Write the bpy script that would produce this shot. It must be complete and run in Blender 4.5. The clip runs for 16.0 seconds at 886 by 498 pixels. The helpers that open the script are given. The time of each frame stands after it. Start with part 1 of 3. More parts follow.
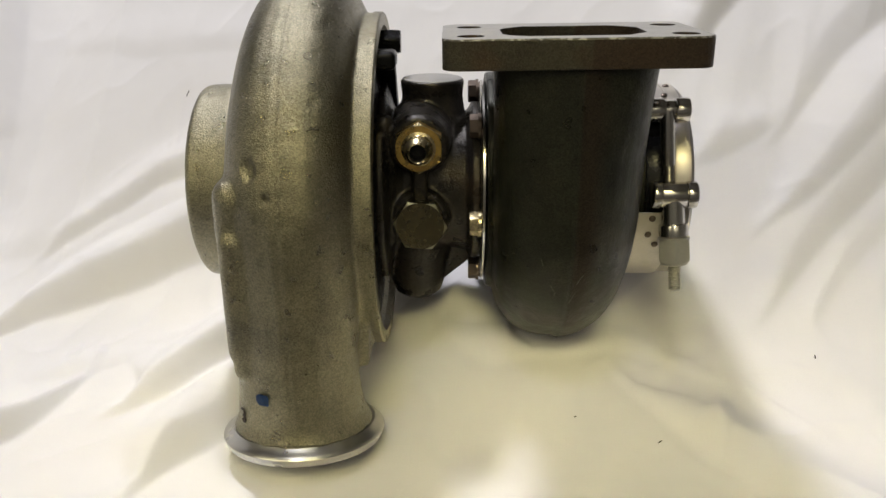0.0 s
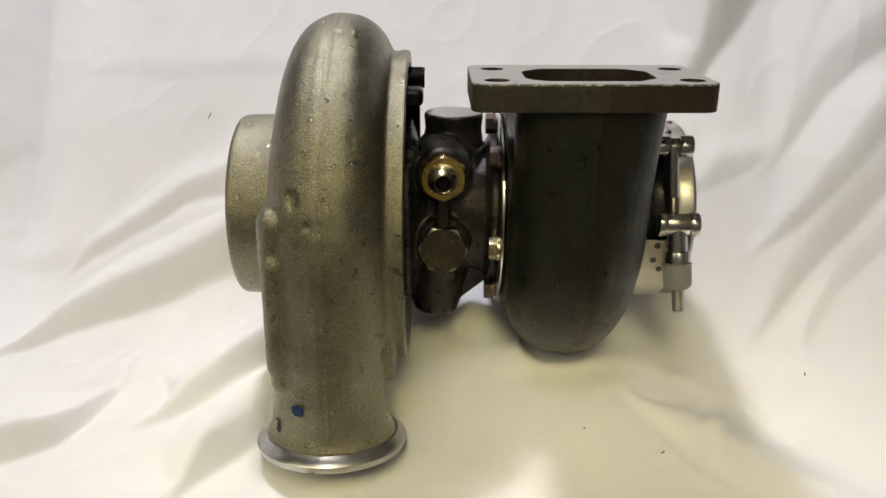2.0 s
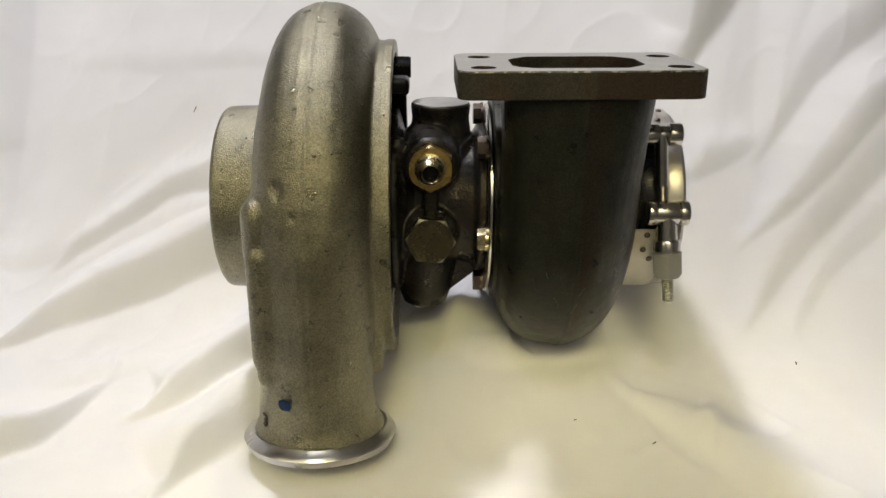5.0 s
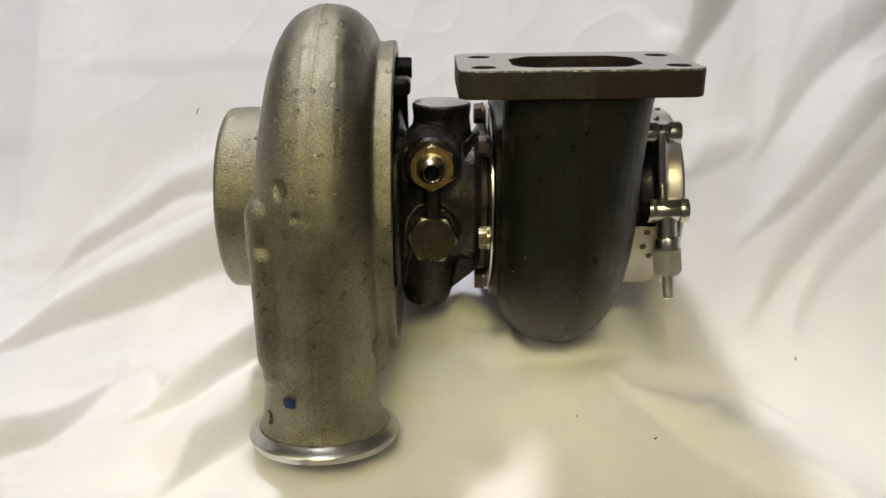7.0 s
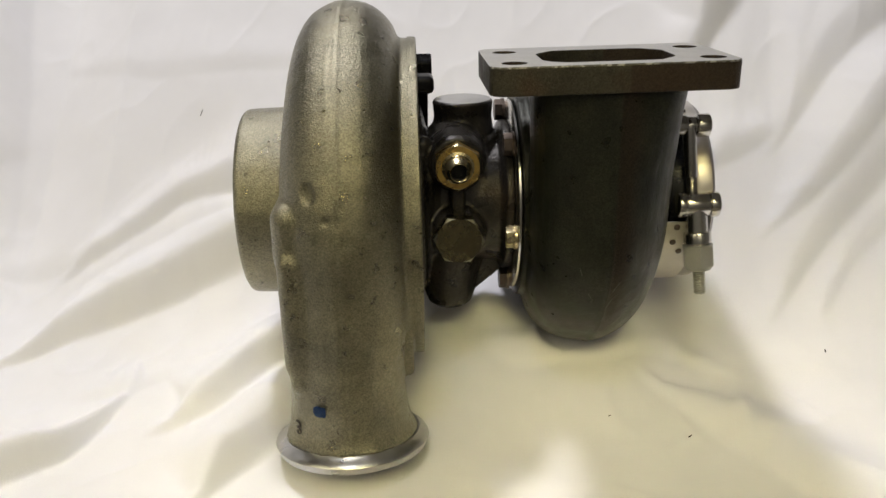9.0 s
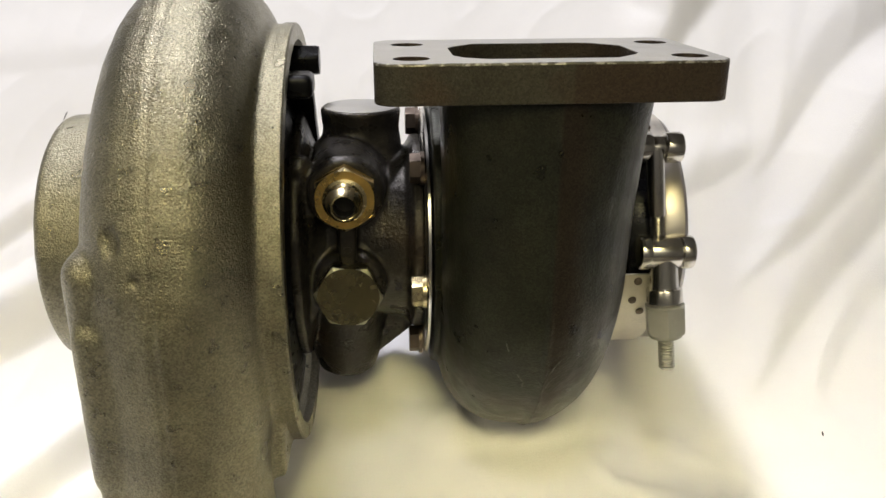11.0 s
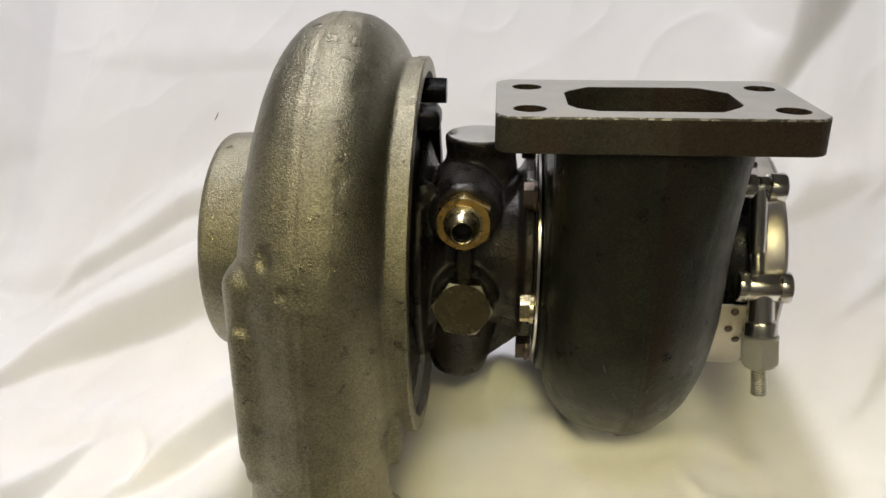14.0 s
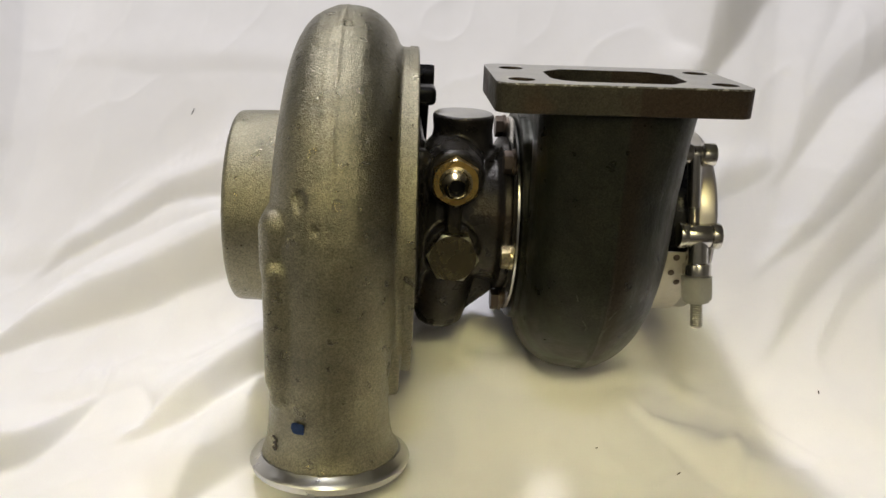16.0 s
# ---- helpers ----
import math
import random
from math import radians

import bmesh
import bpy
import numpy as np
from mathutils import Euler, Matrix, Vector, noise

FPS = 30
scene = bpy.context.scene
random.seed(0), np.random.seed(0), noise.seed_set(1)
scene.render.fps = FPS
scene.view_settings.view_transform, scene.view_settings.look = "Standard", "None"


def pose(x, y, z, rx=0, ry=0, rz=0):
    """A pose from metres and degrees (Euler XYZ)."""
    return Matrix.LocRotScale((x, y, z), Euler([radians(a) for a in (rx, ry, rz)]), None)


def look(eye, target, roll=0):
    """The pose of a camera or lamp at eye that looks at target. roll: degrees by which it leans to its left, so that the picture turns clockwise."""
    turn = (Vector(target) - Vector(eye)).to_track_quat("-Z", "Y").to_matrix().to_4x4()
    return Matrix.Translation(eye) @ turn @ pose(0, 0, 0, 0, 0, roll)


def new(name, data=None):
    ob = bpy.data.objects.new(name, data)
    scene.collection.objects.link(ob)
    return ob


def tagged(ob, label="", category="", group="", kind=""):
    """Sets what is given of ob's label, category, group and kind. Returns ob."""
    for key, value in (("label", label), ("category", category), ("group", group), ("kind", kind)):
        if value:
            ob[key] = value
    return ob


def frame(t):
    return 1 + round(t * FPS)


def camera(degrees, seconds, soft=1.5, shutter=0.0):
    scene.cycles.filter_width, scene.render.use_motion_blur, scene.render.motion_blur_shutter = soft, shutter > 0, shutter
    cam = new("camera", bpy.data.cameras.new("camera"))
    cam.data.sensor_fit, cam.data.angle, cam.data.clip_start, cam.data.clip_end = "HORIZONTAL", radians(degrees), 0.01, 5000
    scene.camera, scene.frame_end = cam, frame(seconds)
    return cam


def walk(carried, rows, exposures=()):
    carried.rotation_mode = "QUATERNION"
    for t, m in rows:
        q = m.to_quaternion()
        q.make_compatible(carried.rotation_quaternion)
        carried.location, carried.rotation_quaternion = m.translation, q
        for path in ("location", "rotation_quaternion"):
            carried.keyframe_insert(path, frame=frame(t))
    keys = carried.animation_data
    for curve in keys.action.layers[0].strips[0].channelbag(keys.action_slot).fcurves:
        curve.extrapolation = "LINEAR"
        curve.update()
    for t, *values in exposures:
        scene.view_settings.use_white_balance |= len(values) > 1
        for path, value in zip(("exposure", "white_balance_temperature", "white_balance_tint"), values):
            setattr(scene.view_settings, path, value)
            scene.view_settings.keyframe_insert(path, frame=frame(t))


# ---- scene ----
cam = camera(58.3, 16.0)
PATH = [
    (0, (0.00470, -0.00263, 0.21358), (-0.00558, 0.93239, -0.14086), -0.27),
    (0.5, (0.00041, -0.00270, 0.21230), (-0.01235, 0.93214, -0.14255), -0.17),
    (1, (-0.00526, -0.00942, 0.23106), (-0.02659, 0.92856, -0.11498), -0.47),
    (1.5, (-0.00690, -0.01558, 0.23550), (-0.01995, 0.92623, -0.10039), -0.32),
    (2, (-0.01295, -0.02726, 0.23035), (-0.00489, 0.91157, -0.11394), 0.73),
    (2.5, (-0.01400, -0.02412, 0.22756), (-0.00109, 0.90961, -0.13020), 1.01),
    (3, (-0.01356, -0.02469, 0.22645), (0.00326, 0.91090, -0.12624), 0.85),
    (3.5, (-0.01377, -0.02384, 0.22669), (0.01037, 0.91243, -0.12375), 0.83),
    (4, (-0.01322, -0.02327, 0.22599), (0.00516, 0.91434, -0.12123), 0.71),
    (6.5, (-0.00846, -0.02675, 0.22635), (0.01207, 0.91018, -0.12258), 0.09),
    (7, (-0.01143, -0.02811, 0.22619), (0.00566, 0.90982, -0.12021), 0.03),
    (7.5, (-0.01333, -0.03011, 0.22651), (0.00001, 0.90904, -0.11673), 0.01),
    (8, (-0.01539, -0.02998, 0.22657), (-0.00188, 0.91011, -0.11409), -0.05),
    (8.2, (-0.01531, -0.02895, 0.22697), (-0.00269, 0.91059, -0.11525), -0.28),
    (10.3, (-0.06564, 0.03302, 0.22001), (0.03342, 0.95805, -0.14673), -0.68),
    (10.5, (-0.04892, 0.04604, 0.21620), (0.05636, 0.97297, -0.14397), -0.41),
    (11, (0.00235, 0.07987, 0.21095), (0.08017, 1.01287, -0.14041), 0.51),
    (11.5, (0.01184, 0.10488, 0.20906), (0.03262, 1.03624, -0.15444), 0.92),
    (12, (0.01839, 0.10989, 0.21162), (-0.00641, 1.03935, -0.15647), 0.55),
    (12.5, (0.02549, 0.11320, 0.21712), (-0.02702, 1.03766, -0.16053), -0.31),
    (13, (0.02364, 0.10338, 0.22728), (-0.04413, 1.02363, -0.15814), -0.66),
    (13.5, (0.01445, 0.08380, 0.23926), (-0.05707, 1.00452, -0.14434), -0.30),
    (14, (0.00177, 0.05902, 0.23755), (-0.06088, 0.98158, -0.14317), 0.34),
    (14.5, (-0.02151, 0.02877, 0.22708), (-0.02318, 0.96068, -0.13561), 2.60),
    (15, (-0.03822, 0.00448, 0.22239), (-0.01054, 0.94172, -0.12520), 3.11),
    (15.5, (-0.03925, -0.00323, 0.21927), (0.01071, 0.93512, -0.12279), 3.17),
    (16, (-0.03601, -0.00581, 0.22272), (0.02109, 0.93464, -0.11237), 2.79),
]
walk(cam, [(t, look(eye, target, roll)) for t, eye, target, roll in PATH], exposures=[(0.0, 0.0), (8.2, 0.0), (10.4, 0.04), (11.1, 0.40), (12.0, 0.36), (13.3, 0.34), (14.2, 0.0), (14.9, -0.12), (15.4, -0.04), (16.0, 0.0)])

# ---------------------------------------------------------------- light
world = bpy.data.worlds.new("world")
world.use_nodes = True
world.node_tree.nodes["Background"].inputs[0].default_value = (0.9, 0.93, 1.0, 1)
world.node_tree.nodes["Background"].inputs[1].default_value = 0.02
scene.world = world


def area(name, eye, target, sx, sy, watts, colour, spread=180):
    data = bpy.data.lights.new(name, "AREA")
    data.shape, data.size, data.size_y, data.energy, data.color = "RECTANGLE", sx, sy, watts, colour
    data.spread = radians(spread)
    ob = new(name, data)
    ob.matrix_world = look(eye, target)
    return ob


# a cool lamp behind and above, whose shadows fall towards the front
area("ceiling_lamp_rear", (-0.38, 0.96, 1.86), (0.0, 0.38, 0.0), 0.24, 0.15, 23.5, (0.95, 0.935, 1.0))
area("ceiling_lamp_front", (-0.16, -0.40, 1.86), (0.0, 0.38, 0.1), 0.26, 0.20, 5.0, (0.95, 0.94, 1.0))
area("warm_soft_light", (-0.95, -0.50, 0.86), (-0.05, 0.34, 0.10), 0.75, 0.55, 3.4, (1.0, 0.90, 0.60))
# added fill without a known source, brightens ring, bearing housing and turbine
area("warm_front_fill", (0.10, -0.95, 0.86), (0.0, 0.38, 0.10), 0.70, 0.50, 1.5, (1.0, 0.91, 0.68))
# unseen spot, added to yellow the front cloth; its narrow cone spares the slope
area("yellow_floor_fill", (-0.02, -0.75, 1.02), (0.02, 0.16, 0.0), 0.45, 0.34, 0.36, (1.0, 0.88, 0.42), 26)


# ---------------------------------------------------------------- materials
def material(name, colour, rough=0.5, metal=0.0, var=0.12, scale=40.0, bump=0.0, bump_scale=600.0, spots=0.0, rough_var=0.1, coat=0.0, dist=0.001, stain=None, stain_scale=9.0, stain_at=(0.55, 0.75), grain=0.0, grain_depth=0.0003, wave=0.25, speckle=0.0, band=None, blots=0.0):
    """Principled surface with grain and cloudy variation, in object space."""
    m = bpy.data.materials.new(name)
    m.use_nodes = True
    n, l = m.node_tree.nodes, m.node_tree.links
    b = n["Principled BSDF"]
    b.inputs["Metallic"].default_value = metal
    b.inputs["Coat Weight"].default_value = coat
    co = n.new("ShaderNodeTexCoord")

    def cloud(s, detail=4.0, w=0.5):
        t = n.new("ShaderNodeTexNoise")
        t.inputs["Scale"].default_value, t.inputs["Detail"].default_value, t.inputs["Roughness"].default_value = s, detail, w
        l.new(co.outputs["Object"], t.inputs["Vector"])
        return t.outputs["Fac"]

    def ramp(src, lo, hi, a, b2):
        r = n.new("ShaderNodeMapRange")
        r.inputs["From Min"].default_value, r.inputs["From Max"].default_value = lo, hi
        r.inputs["To Min"].default_value, r.inputs["To Max"].default_value = a, b2
        l.new(src, r.inputs["Value"])
        return r.outputs["Result"]

    def mix(fac, a, c):
        x = n.new("ShaderNodeMix")
        x.data_type = "RGBA"
        l.new(fac, x.inputs["Factor"])
        for sock, v in ((x.inputs["A"], a), (x.inputs["B"], c)):
            if isinstance(v, tuple):
                sock.default_value = (*v, 1)
            else:
                l.new(v, sock)
        return x.outputs["Result"]

    dark, light = tuple(c * (1 - var) for c in colour), tuple(min(1, c * (1 + var)) for c in colour)
    col = mix(ramp(cloud(scale), 0.3, 0.7, 0, 1), dark, light)
    fine = cloud(bump_scale, 3.0, 0.6)
    col = mix(ramp(fine, 0.35, 0.7, 0, 1), col, mix(ramp(cloud(scale * 3), 0.3, 0.7, 0, 1), tuple(c * (1 - var * 0.8) for c in colour), tuple(min(1, c * (1 + var * 0.6)) for c in colour)))
    if stain:
        col = mix(ramp(cloud(stain_scale, 5.0), *stain_at, 0, 1), col, stain)
    if blots:
        v = n.new("ShaderNodeTexVoronoi")
        v.inputs["Scale"].default_value = 42
        warp = n.new("ShaderNodeMix")
        warp.data_type, warp.blend_type = "RGBA", "ADD"
        warp.inputs["Factor"].default_value = 0.004
        l.new(co.outputs["Object"], warp.inputs["A"])
        w = n.new("ShaderNodeTexNoise")
        w.inputs["Scale"].default_value = 300
        l.new(co.outputs["Object"], w.inputs["Vector"])
        l.new(w.outputs["Color"], warp.inputs["B"])
        l.new(warp.outputs["Result"], v.inputs["Vector"])
        pick = n.new("ShaderNodeSeparateColor")
        l.new(v.outputs["Color"], pick.inputs["Color"])
        both = n.new("ShaderNodeMath")
        both.operation = "MULTIPLY"
        l.new(ramp(v.outputs["Distance"], 0.03, 0.13, blots, 0), both.inputs[0])
        l.new(ramp(pick.outputs["Red"], 0.92, 0.95, 0, 1), both.inputs[1])
        col = mix(both.outputs[0], col, tuple(c * 0.35 for c in colour))
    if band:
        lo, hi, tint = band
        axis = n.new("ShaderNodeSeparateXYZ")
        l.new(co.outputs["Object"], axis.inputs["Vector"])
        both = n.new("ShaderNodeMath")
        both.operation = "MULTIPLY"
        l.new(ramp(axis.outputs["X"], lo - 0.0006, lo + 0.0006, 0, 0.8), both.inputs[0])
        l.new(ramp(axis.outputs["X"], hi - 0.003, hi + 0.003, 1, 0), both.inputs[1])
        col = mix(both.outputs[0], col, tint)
    if spots:
        v = n.new("ShaderNodeTexVoronoi")
        v.inputs["Scale"].default_value = bump_scale * 0.22
        l.new(co.outputs["Object"], v.inputs["Vector"])
        col = mix(ramp(v.outputs["Distance"], 0.0, 0.16, spots, 0), col, tuple(c * 0.25 for c in colour))
    if speckle:
        x = n.new("ShaderNodeMix")
        x.data_type, x.blend_type = "RGBA", "MULTIPLY"
        x.inputs["Factor"].default_value = 1.0
        l.new(col, x.inputs["A"])
        g = n.new("ShaderNodeCombineColor")
        # random tone for each grain, in place of the glints and shade of relief
        v = n.new("ShaderNodeTexVoronoi")
        v.inputs["Scale"].default_value = (grain or bump_scale) * 1.25
        l.new(co.outputs["Object"], v.inputs["Vector"])
        tone = n.new("ShaderNodeSeparateColor")
        l.new(v.outputs["Color"], tone.inputs["Color"])
        value = ramp(tone.outputs["Red"], 0.0, 1.0, 1 - speckle, 1 + speckle)
        for c in ("Red", "Green", "Blue"):
            l.new(value, g.inputs[c])
        l.new(g.outputs["Color"], x.inputs["B"])
        col = x.outputs["Result"]
    l.new(col, b.inputs["Base Color"])
    l.new(ramp(cloud(scale * 2), 0.3, 0.7, max(0.02, rough - rough_var), min(1, rough + rough_var)), b.inputs["Roughness"])
    if bump:
        k = n.new("ShaderNodeBump")
        k.inputs["Strength"].default_value, k.inputs["Distance"].default_value = bump, dist
        l.new(fine, k.inputs["Height"])
        k2 = n.new("ShaderNodeBump")
        k2.inputs["Strength"].default_value, k2.inputs["Distance"].default_value = bump * wave, dist * 2.0
        l.new(cloud(bump_scale * 0.22, 3.0), k2.inputs["Height"])
        l.new(k.outputs["Normal"], k2.inputs["Normal"])
        last = k2
        if grain:
            last = n.new("ShaderNodeBump")
            last.inputs["Strength"].default_value, last.inputs["Distance"].default_value = 1.0, grain_depth
            l.new(cloud(grain, 3.0, 0.5), last.inputs["Height"])
            l.new(k2.outputs["Normal"], last.inputs["Normal"])
        l.new(last.outputs["Normal"], b.inputs["Normal"])
    return m


CAST = material("cast_aluminium", (0.272, 0.252, 0.178), 0.32, 0.97, 0.22, 60, 0.66, 720, 0.32, 0.06, dist=0.0004, stain=(0.19, 0.178, 0.135), stain_scale=22, grain=1600, grain_depth=0.00042, wave=0.0, speckle=0.28, blots=0.26)
MACHINED = material("machined_aluminium", (0.56, 0.55, 0.52), 0.34, 1.0, 0.08, 60, 0.05, 1500)
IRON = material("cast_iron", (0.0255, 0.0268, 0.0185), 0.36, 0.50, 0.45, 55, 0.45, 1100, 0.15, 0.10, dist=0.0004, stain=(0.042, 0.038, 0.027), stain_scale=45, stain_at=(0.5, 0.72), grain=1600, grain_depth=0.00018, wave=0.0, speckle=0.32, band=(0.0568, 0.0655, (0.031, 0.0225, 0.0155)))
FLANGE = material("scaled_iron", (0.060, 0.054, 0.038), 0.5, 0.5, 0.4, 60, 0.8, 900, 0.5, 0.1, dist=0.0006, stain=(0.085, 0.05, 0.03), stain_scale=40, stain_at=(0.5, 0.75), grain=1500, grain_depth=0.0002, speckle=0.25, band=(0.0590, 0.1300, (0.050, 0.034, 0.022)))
IRON_TOP = material("milled_iron", (0.42, 0.41, 0.385), 0.45, 0.25, 0.12, 50, 0.15, 1200)
DARK = material("dark_casting", (0.036, 0.032, 0.027), 0.33, 0.5, 0.4, 50, 0.5, 800, 0.3, 0.12, dist=0.0007, stain=(0.06, 0.043, 0.032), stain_scale=30, speckle=0.2)
WORN = material("worn_iron_edge", (0.09, 0.082, 0.06), 0.38, 0.6, 0.3, 200, 0.3, 900, stain=(0.36, 0.34, 0.29), stain_scale=420, stain_at=(0.50, 0.60))
BLACK = material("black_oxide", (0.006, 0.006, 0.0065), 0.30, 0.0, 0.3, 60, 0.1, 900)
BLACK.node_tree.nodes["Principled BSDF"].inputs["Specular IOR Level"].default_value = 0.22
BRASS = material("yellow_zinc", (0.72, 0.50, 0.16), 0.31, 1.0, 0.2, 90, 0.05, 900, stain=(0.50, 0.24, 0.07), stain_scale=60)
PALE_BRASS = material("pale_zinc", (0.66, 0.56, 0.33), 0.26, 1.0, 0.12, 90, 0.05, 900)
STEEL = material("bright_steel", (0.62, 0.60, 0.56), 0.24, 1.0, 0.02, 60, 0.0, 1200, rough_var=0.03)
RING = material("brushed_band_steel", (0.46, 0.435, 0.41), 0.34, 1.0, 0.04, 60, 0.0, 1200, rough_var=0.03)
# bare zinc of the chamfers, paler for the reflections they catch
CHAMFER = material("bare_glint_zinc", (0.55, 0.53, 0.38), 0.45, 0.8, 0.1, 90, 0.05, 900)
ZINC = material("zinc_steel", (0.60, 0.58, 0.54), 0.34, 0.9, 0.12, 90, 0.12, 1000)
NUTCOAT = material("dull_nut_steel", (0.56, 0.55, 0.49), 0.45, 0.7, 0.08, 80, 0.1, 900)
PLUG = material("olive_zinc_plug", (0.185, 0.165, 0.105), 0.26, 1.0, 0.15, 110, 0.10, 700, rough_var=0.06, dist=0.0003, stain=(0.27, 0.235, 0.14), stain_scale=120, stain_at=(0.58, 0.74))
BRONZE = material("bronzed_bolt", (0.17, 0.135, 0.11), 0.40, 0.9, 0.2, 120, 0.05, 900)
STRAP = material("satin_strap_steel", (0.70, 0.66, 0.59), 0.42, 0.6, 0.10, 70, 0.05, 900)
SCUFF = material("bare_scrape", (0.075, 0.073, 0.058), 0.5, 0.3, 0.5, 600, 0.2, 900)
BLUE = material("blue_paint", (0.02, 0.06, 0.20), 0.5, 0.0, 0.25, 300, 0.3, 900)
# near-black, the shade inside the fitting's hole put into the colour
HOLE = material("bore_shade", (0.01, 0.01, 0.01), 0.6, 0.0)
CLOTH = material("white_cotton", (0.858, 0.846, 0.842), 0.85, 0.0, 0.035, 18, 0.3, 1500, dist=0.0004, stain=(0.81, 0.790, 0.770), stain_scale=5, stain_at=(0.5, 0.85))
SPECK = material("dark_lint", (0.06, 0.05, 0.045), 0.9)
WOOD = material("dark_wood", (0.055, 0.047, 0.038), 0.45, 0.0, 0.25, 14, 0.1, 80, dist=0.0004)
WALL = material("workshop_wall", (0.44, 0.42, 0.36), 0.8, 0.0, 0.08, 3, 0.1, 60)
CEILING = material("ceiling_paint", (0.34, 0.33, 0.31), 0.9, 0.0, 0.05, 3, 0.05, 60)
FLOOR = material("workshop_floor", (0.07, 0.055, 0.045), 0.6, 0.0, 0.15, 4, 0.1, 60)


# ---------------------------------------------------------------- mesh helpers
def part(name, bm, mat, parent=None, label="", smooth=True, sharp=35):
    """Links a bmesh as one mesh object, under a thing or a part."""
    bmesh.ops.recalc_face_normals(bm, faces=bm.faces)
    me = bpy.data.meshes.new(name)
    if smooth:
        for f in bm.faces:
            f.smooth = True
        for e in bm.edges:
            e.smooth = not (len(e.link_faces) == 2 and e.calc_face_angle(0) > radians(sharp))
    bm.to_mesh(me)
    bm.free()
    me.materials.append(mat)
    ob = new(name, me)
    ob.parent = parent
    return tagged(ob, label) if label else ob


def loft(bm, rings, caps=True, closed=False):
    """Skins rings of points, each a list of the same length."""
    vs = [[bm.verts.new(p) for p in r] for r in rings]
    n = len(vs[0])
    pairs = list(zip(vs, vs[1:])) + ([(vs[-1], vs[0])] if closed else [])
    for a, b in pairs:
        for i in range(n):
            bm.faces.new((a[i], a[(i + 1) % n], b[(i + 1) % n], b[i]))
    if caps and not closed:
        bm.faces.new(vs[0][::-1])
        bm.faces.new(vs[-1])
    return bm


def frame_of(axis):
    z = Vector(axis).normalized()
    x = z.orthogonal().normalized()
    if abs(z.x) > 0.9:
        x = Vector((0, 1, 0))
    if abs(z.y) > 0.9:
        x = Vector((1, 0, 0))
    if abs(z.z) > 0.9:
        x = Vector((1, 0, 0))
    x = (x - z * x.dot(z)).normalized()
    return x, z.cross(x), z


def turned(bm, at, axis, profile, n=32, closed=False, turn=0.0):
    """A turned body: profile of (distance along the axis, radius)."""
    x, y, z = frame_of(axis)
    at = Vector(at)
    rings = []
    for d, r in profile:
        rings.append([at + z * d + (x * math.cos(a) + y * math.sin(a)) * max(r, 1e-5) for a in (2 * math.pi * i / n + turn for i in range(n))])
    return loft(bm, rings, closed=closed)


def hexagon(bm, at, axis, radius, length, turn=0.0, chamfer=0.0012, flat=0.945):
    """A hexagon head with its outer face chamfered to a circle, as machined nuts are."""
    x, y, z = frame_of(axis)
    at, k = Vector(at), 36
    rings = []
    for d, cap in ((0, 9), (length - chamfer, 9), (length, radius * flat)):
        ring = []
        for i in range(k):
            a = 2 * math.pi * i / k
            r = min(radius * math.cos(math.pi / 6) / math.cos((a + math.pi / 6) % (math.pi / 3) - math.pi / 6), cap)
            if d == length - chamfer:
                r2 = min(r, radius)
                ring.append(at + z * (d + (0.0 if r < radius * 0.88 else -(r - radius * 0.88) * 0.40)) + (x * math.cos(a + turn) + y * math.sin(a + turn)) * r2)
            else:
                ring.append(at + z * d + (x * math.cos(a + turn) + y * math.sin(a + turn)) * r)
        rings.append(ring)
    return loft(bm, rings)


def bright_chamfer(ob, axis, mat):
    """Gives a hexagon's turned chamfers a barer, paler metal that includes their glints."""
    ob.data.materials.append(mat)
    for f in ob.data.polygons:
        if 0.3 < abs(f.normal.dot(Vector(axis))) < 0.985:
            f.material_index, f.use_smooth = 1, False
    return ob


def box(bm, lo, hi, bevel=0.0, seg=2):
    b = bmesh.new()
    bmesh.ops.create_cube(b, size=1)
    for v in b.verts:
        v.co = Vector([lo[i] + (v.co[i] + 0.5) * (hi[i] - lo[i]) for i in range(3)])
    if bevel:
        bmesh.ops.bevel(b, geom=b.edges[:], offset=bevel, segments=seg, profile=0.5, affect="EDGES")
    return absorb(bm, b)


def absorb(bm, other, m=None):
    me = bpy.data.meshes.new("scratch")
    if m:
        other.transform(m)
    other.to_mesh(me)
    other.free()
    bm.from_mesh(me)
    bpy.data.meshes.remove(me)
    return bm


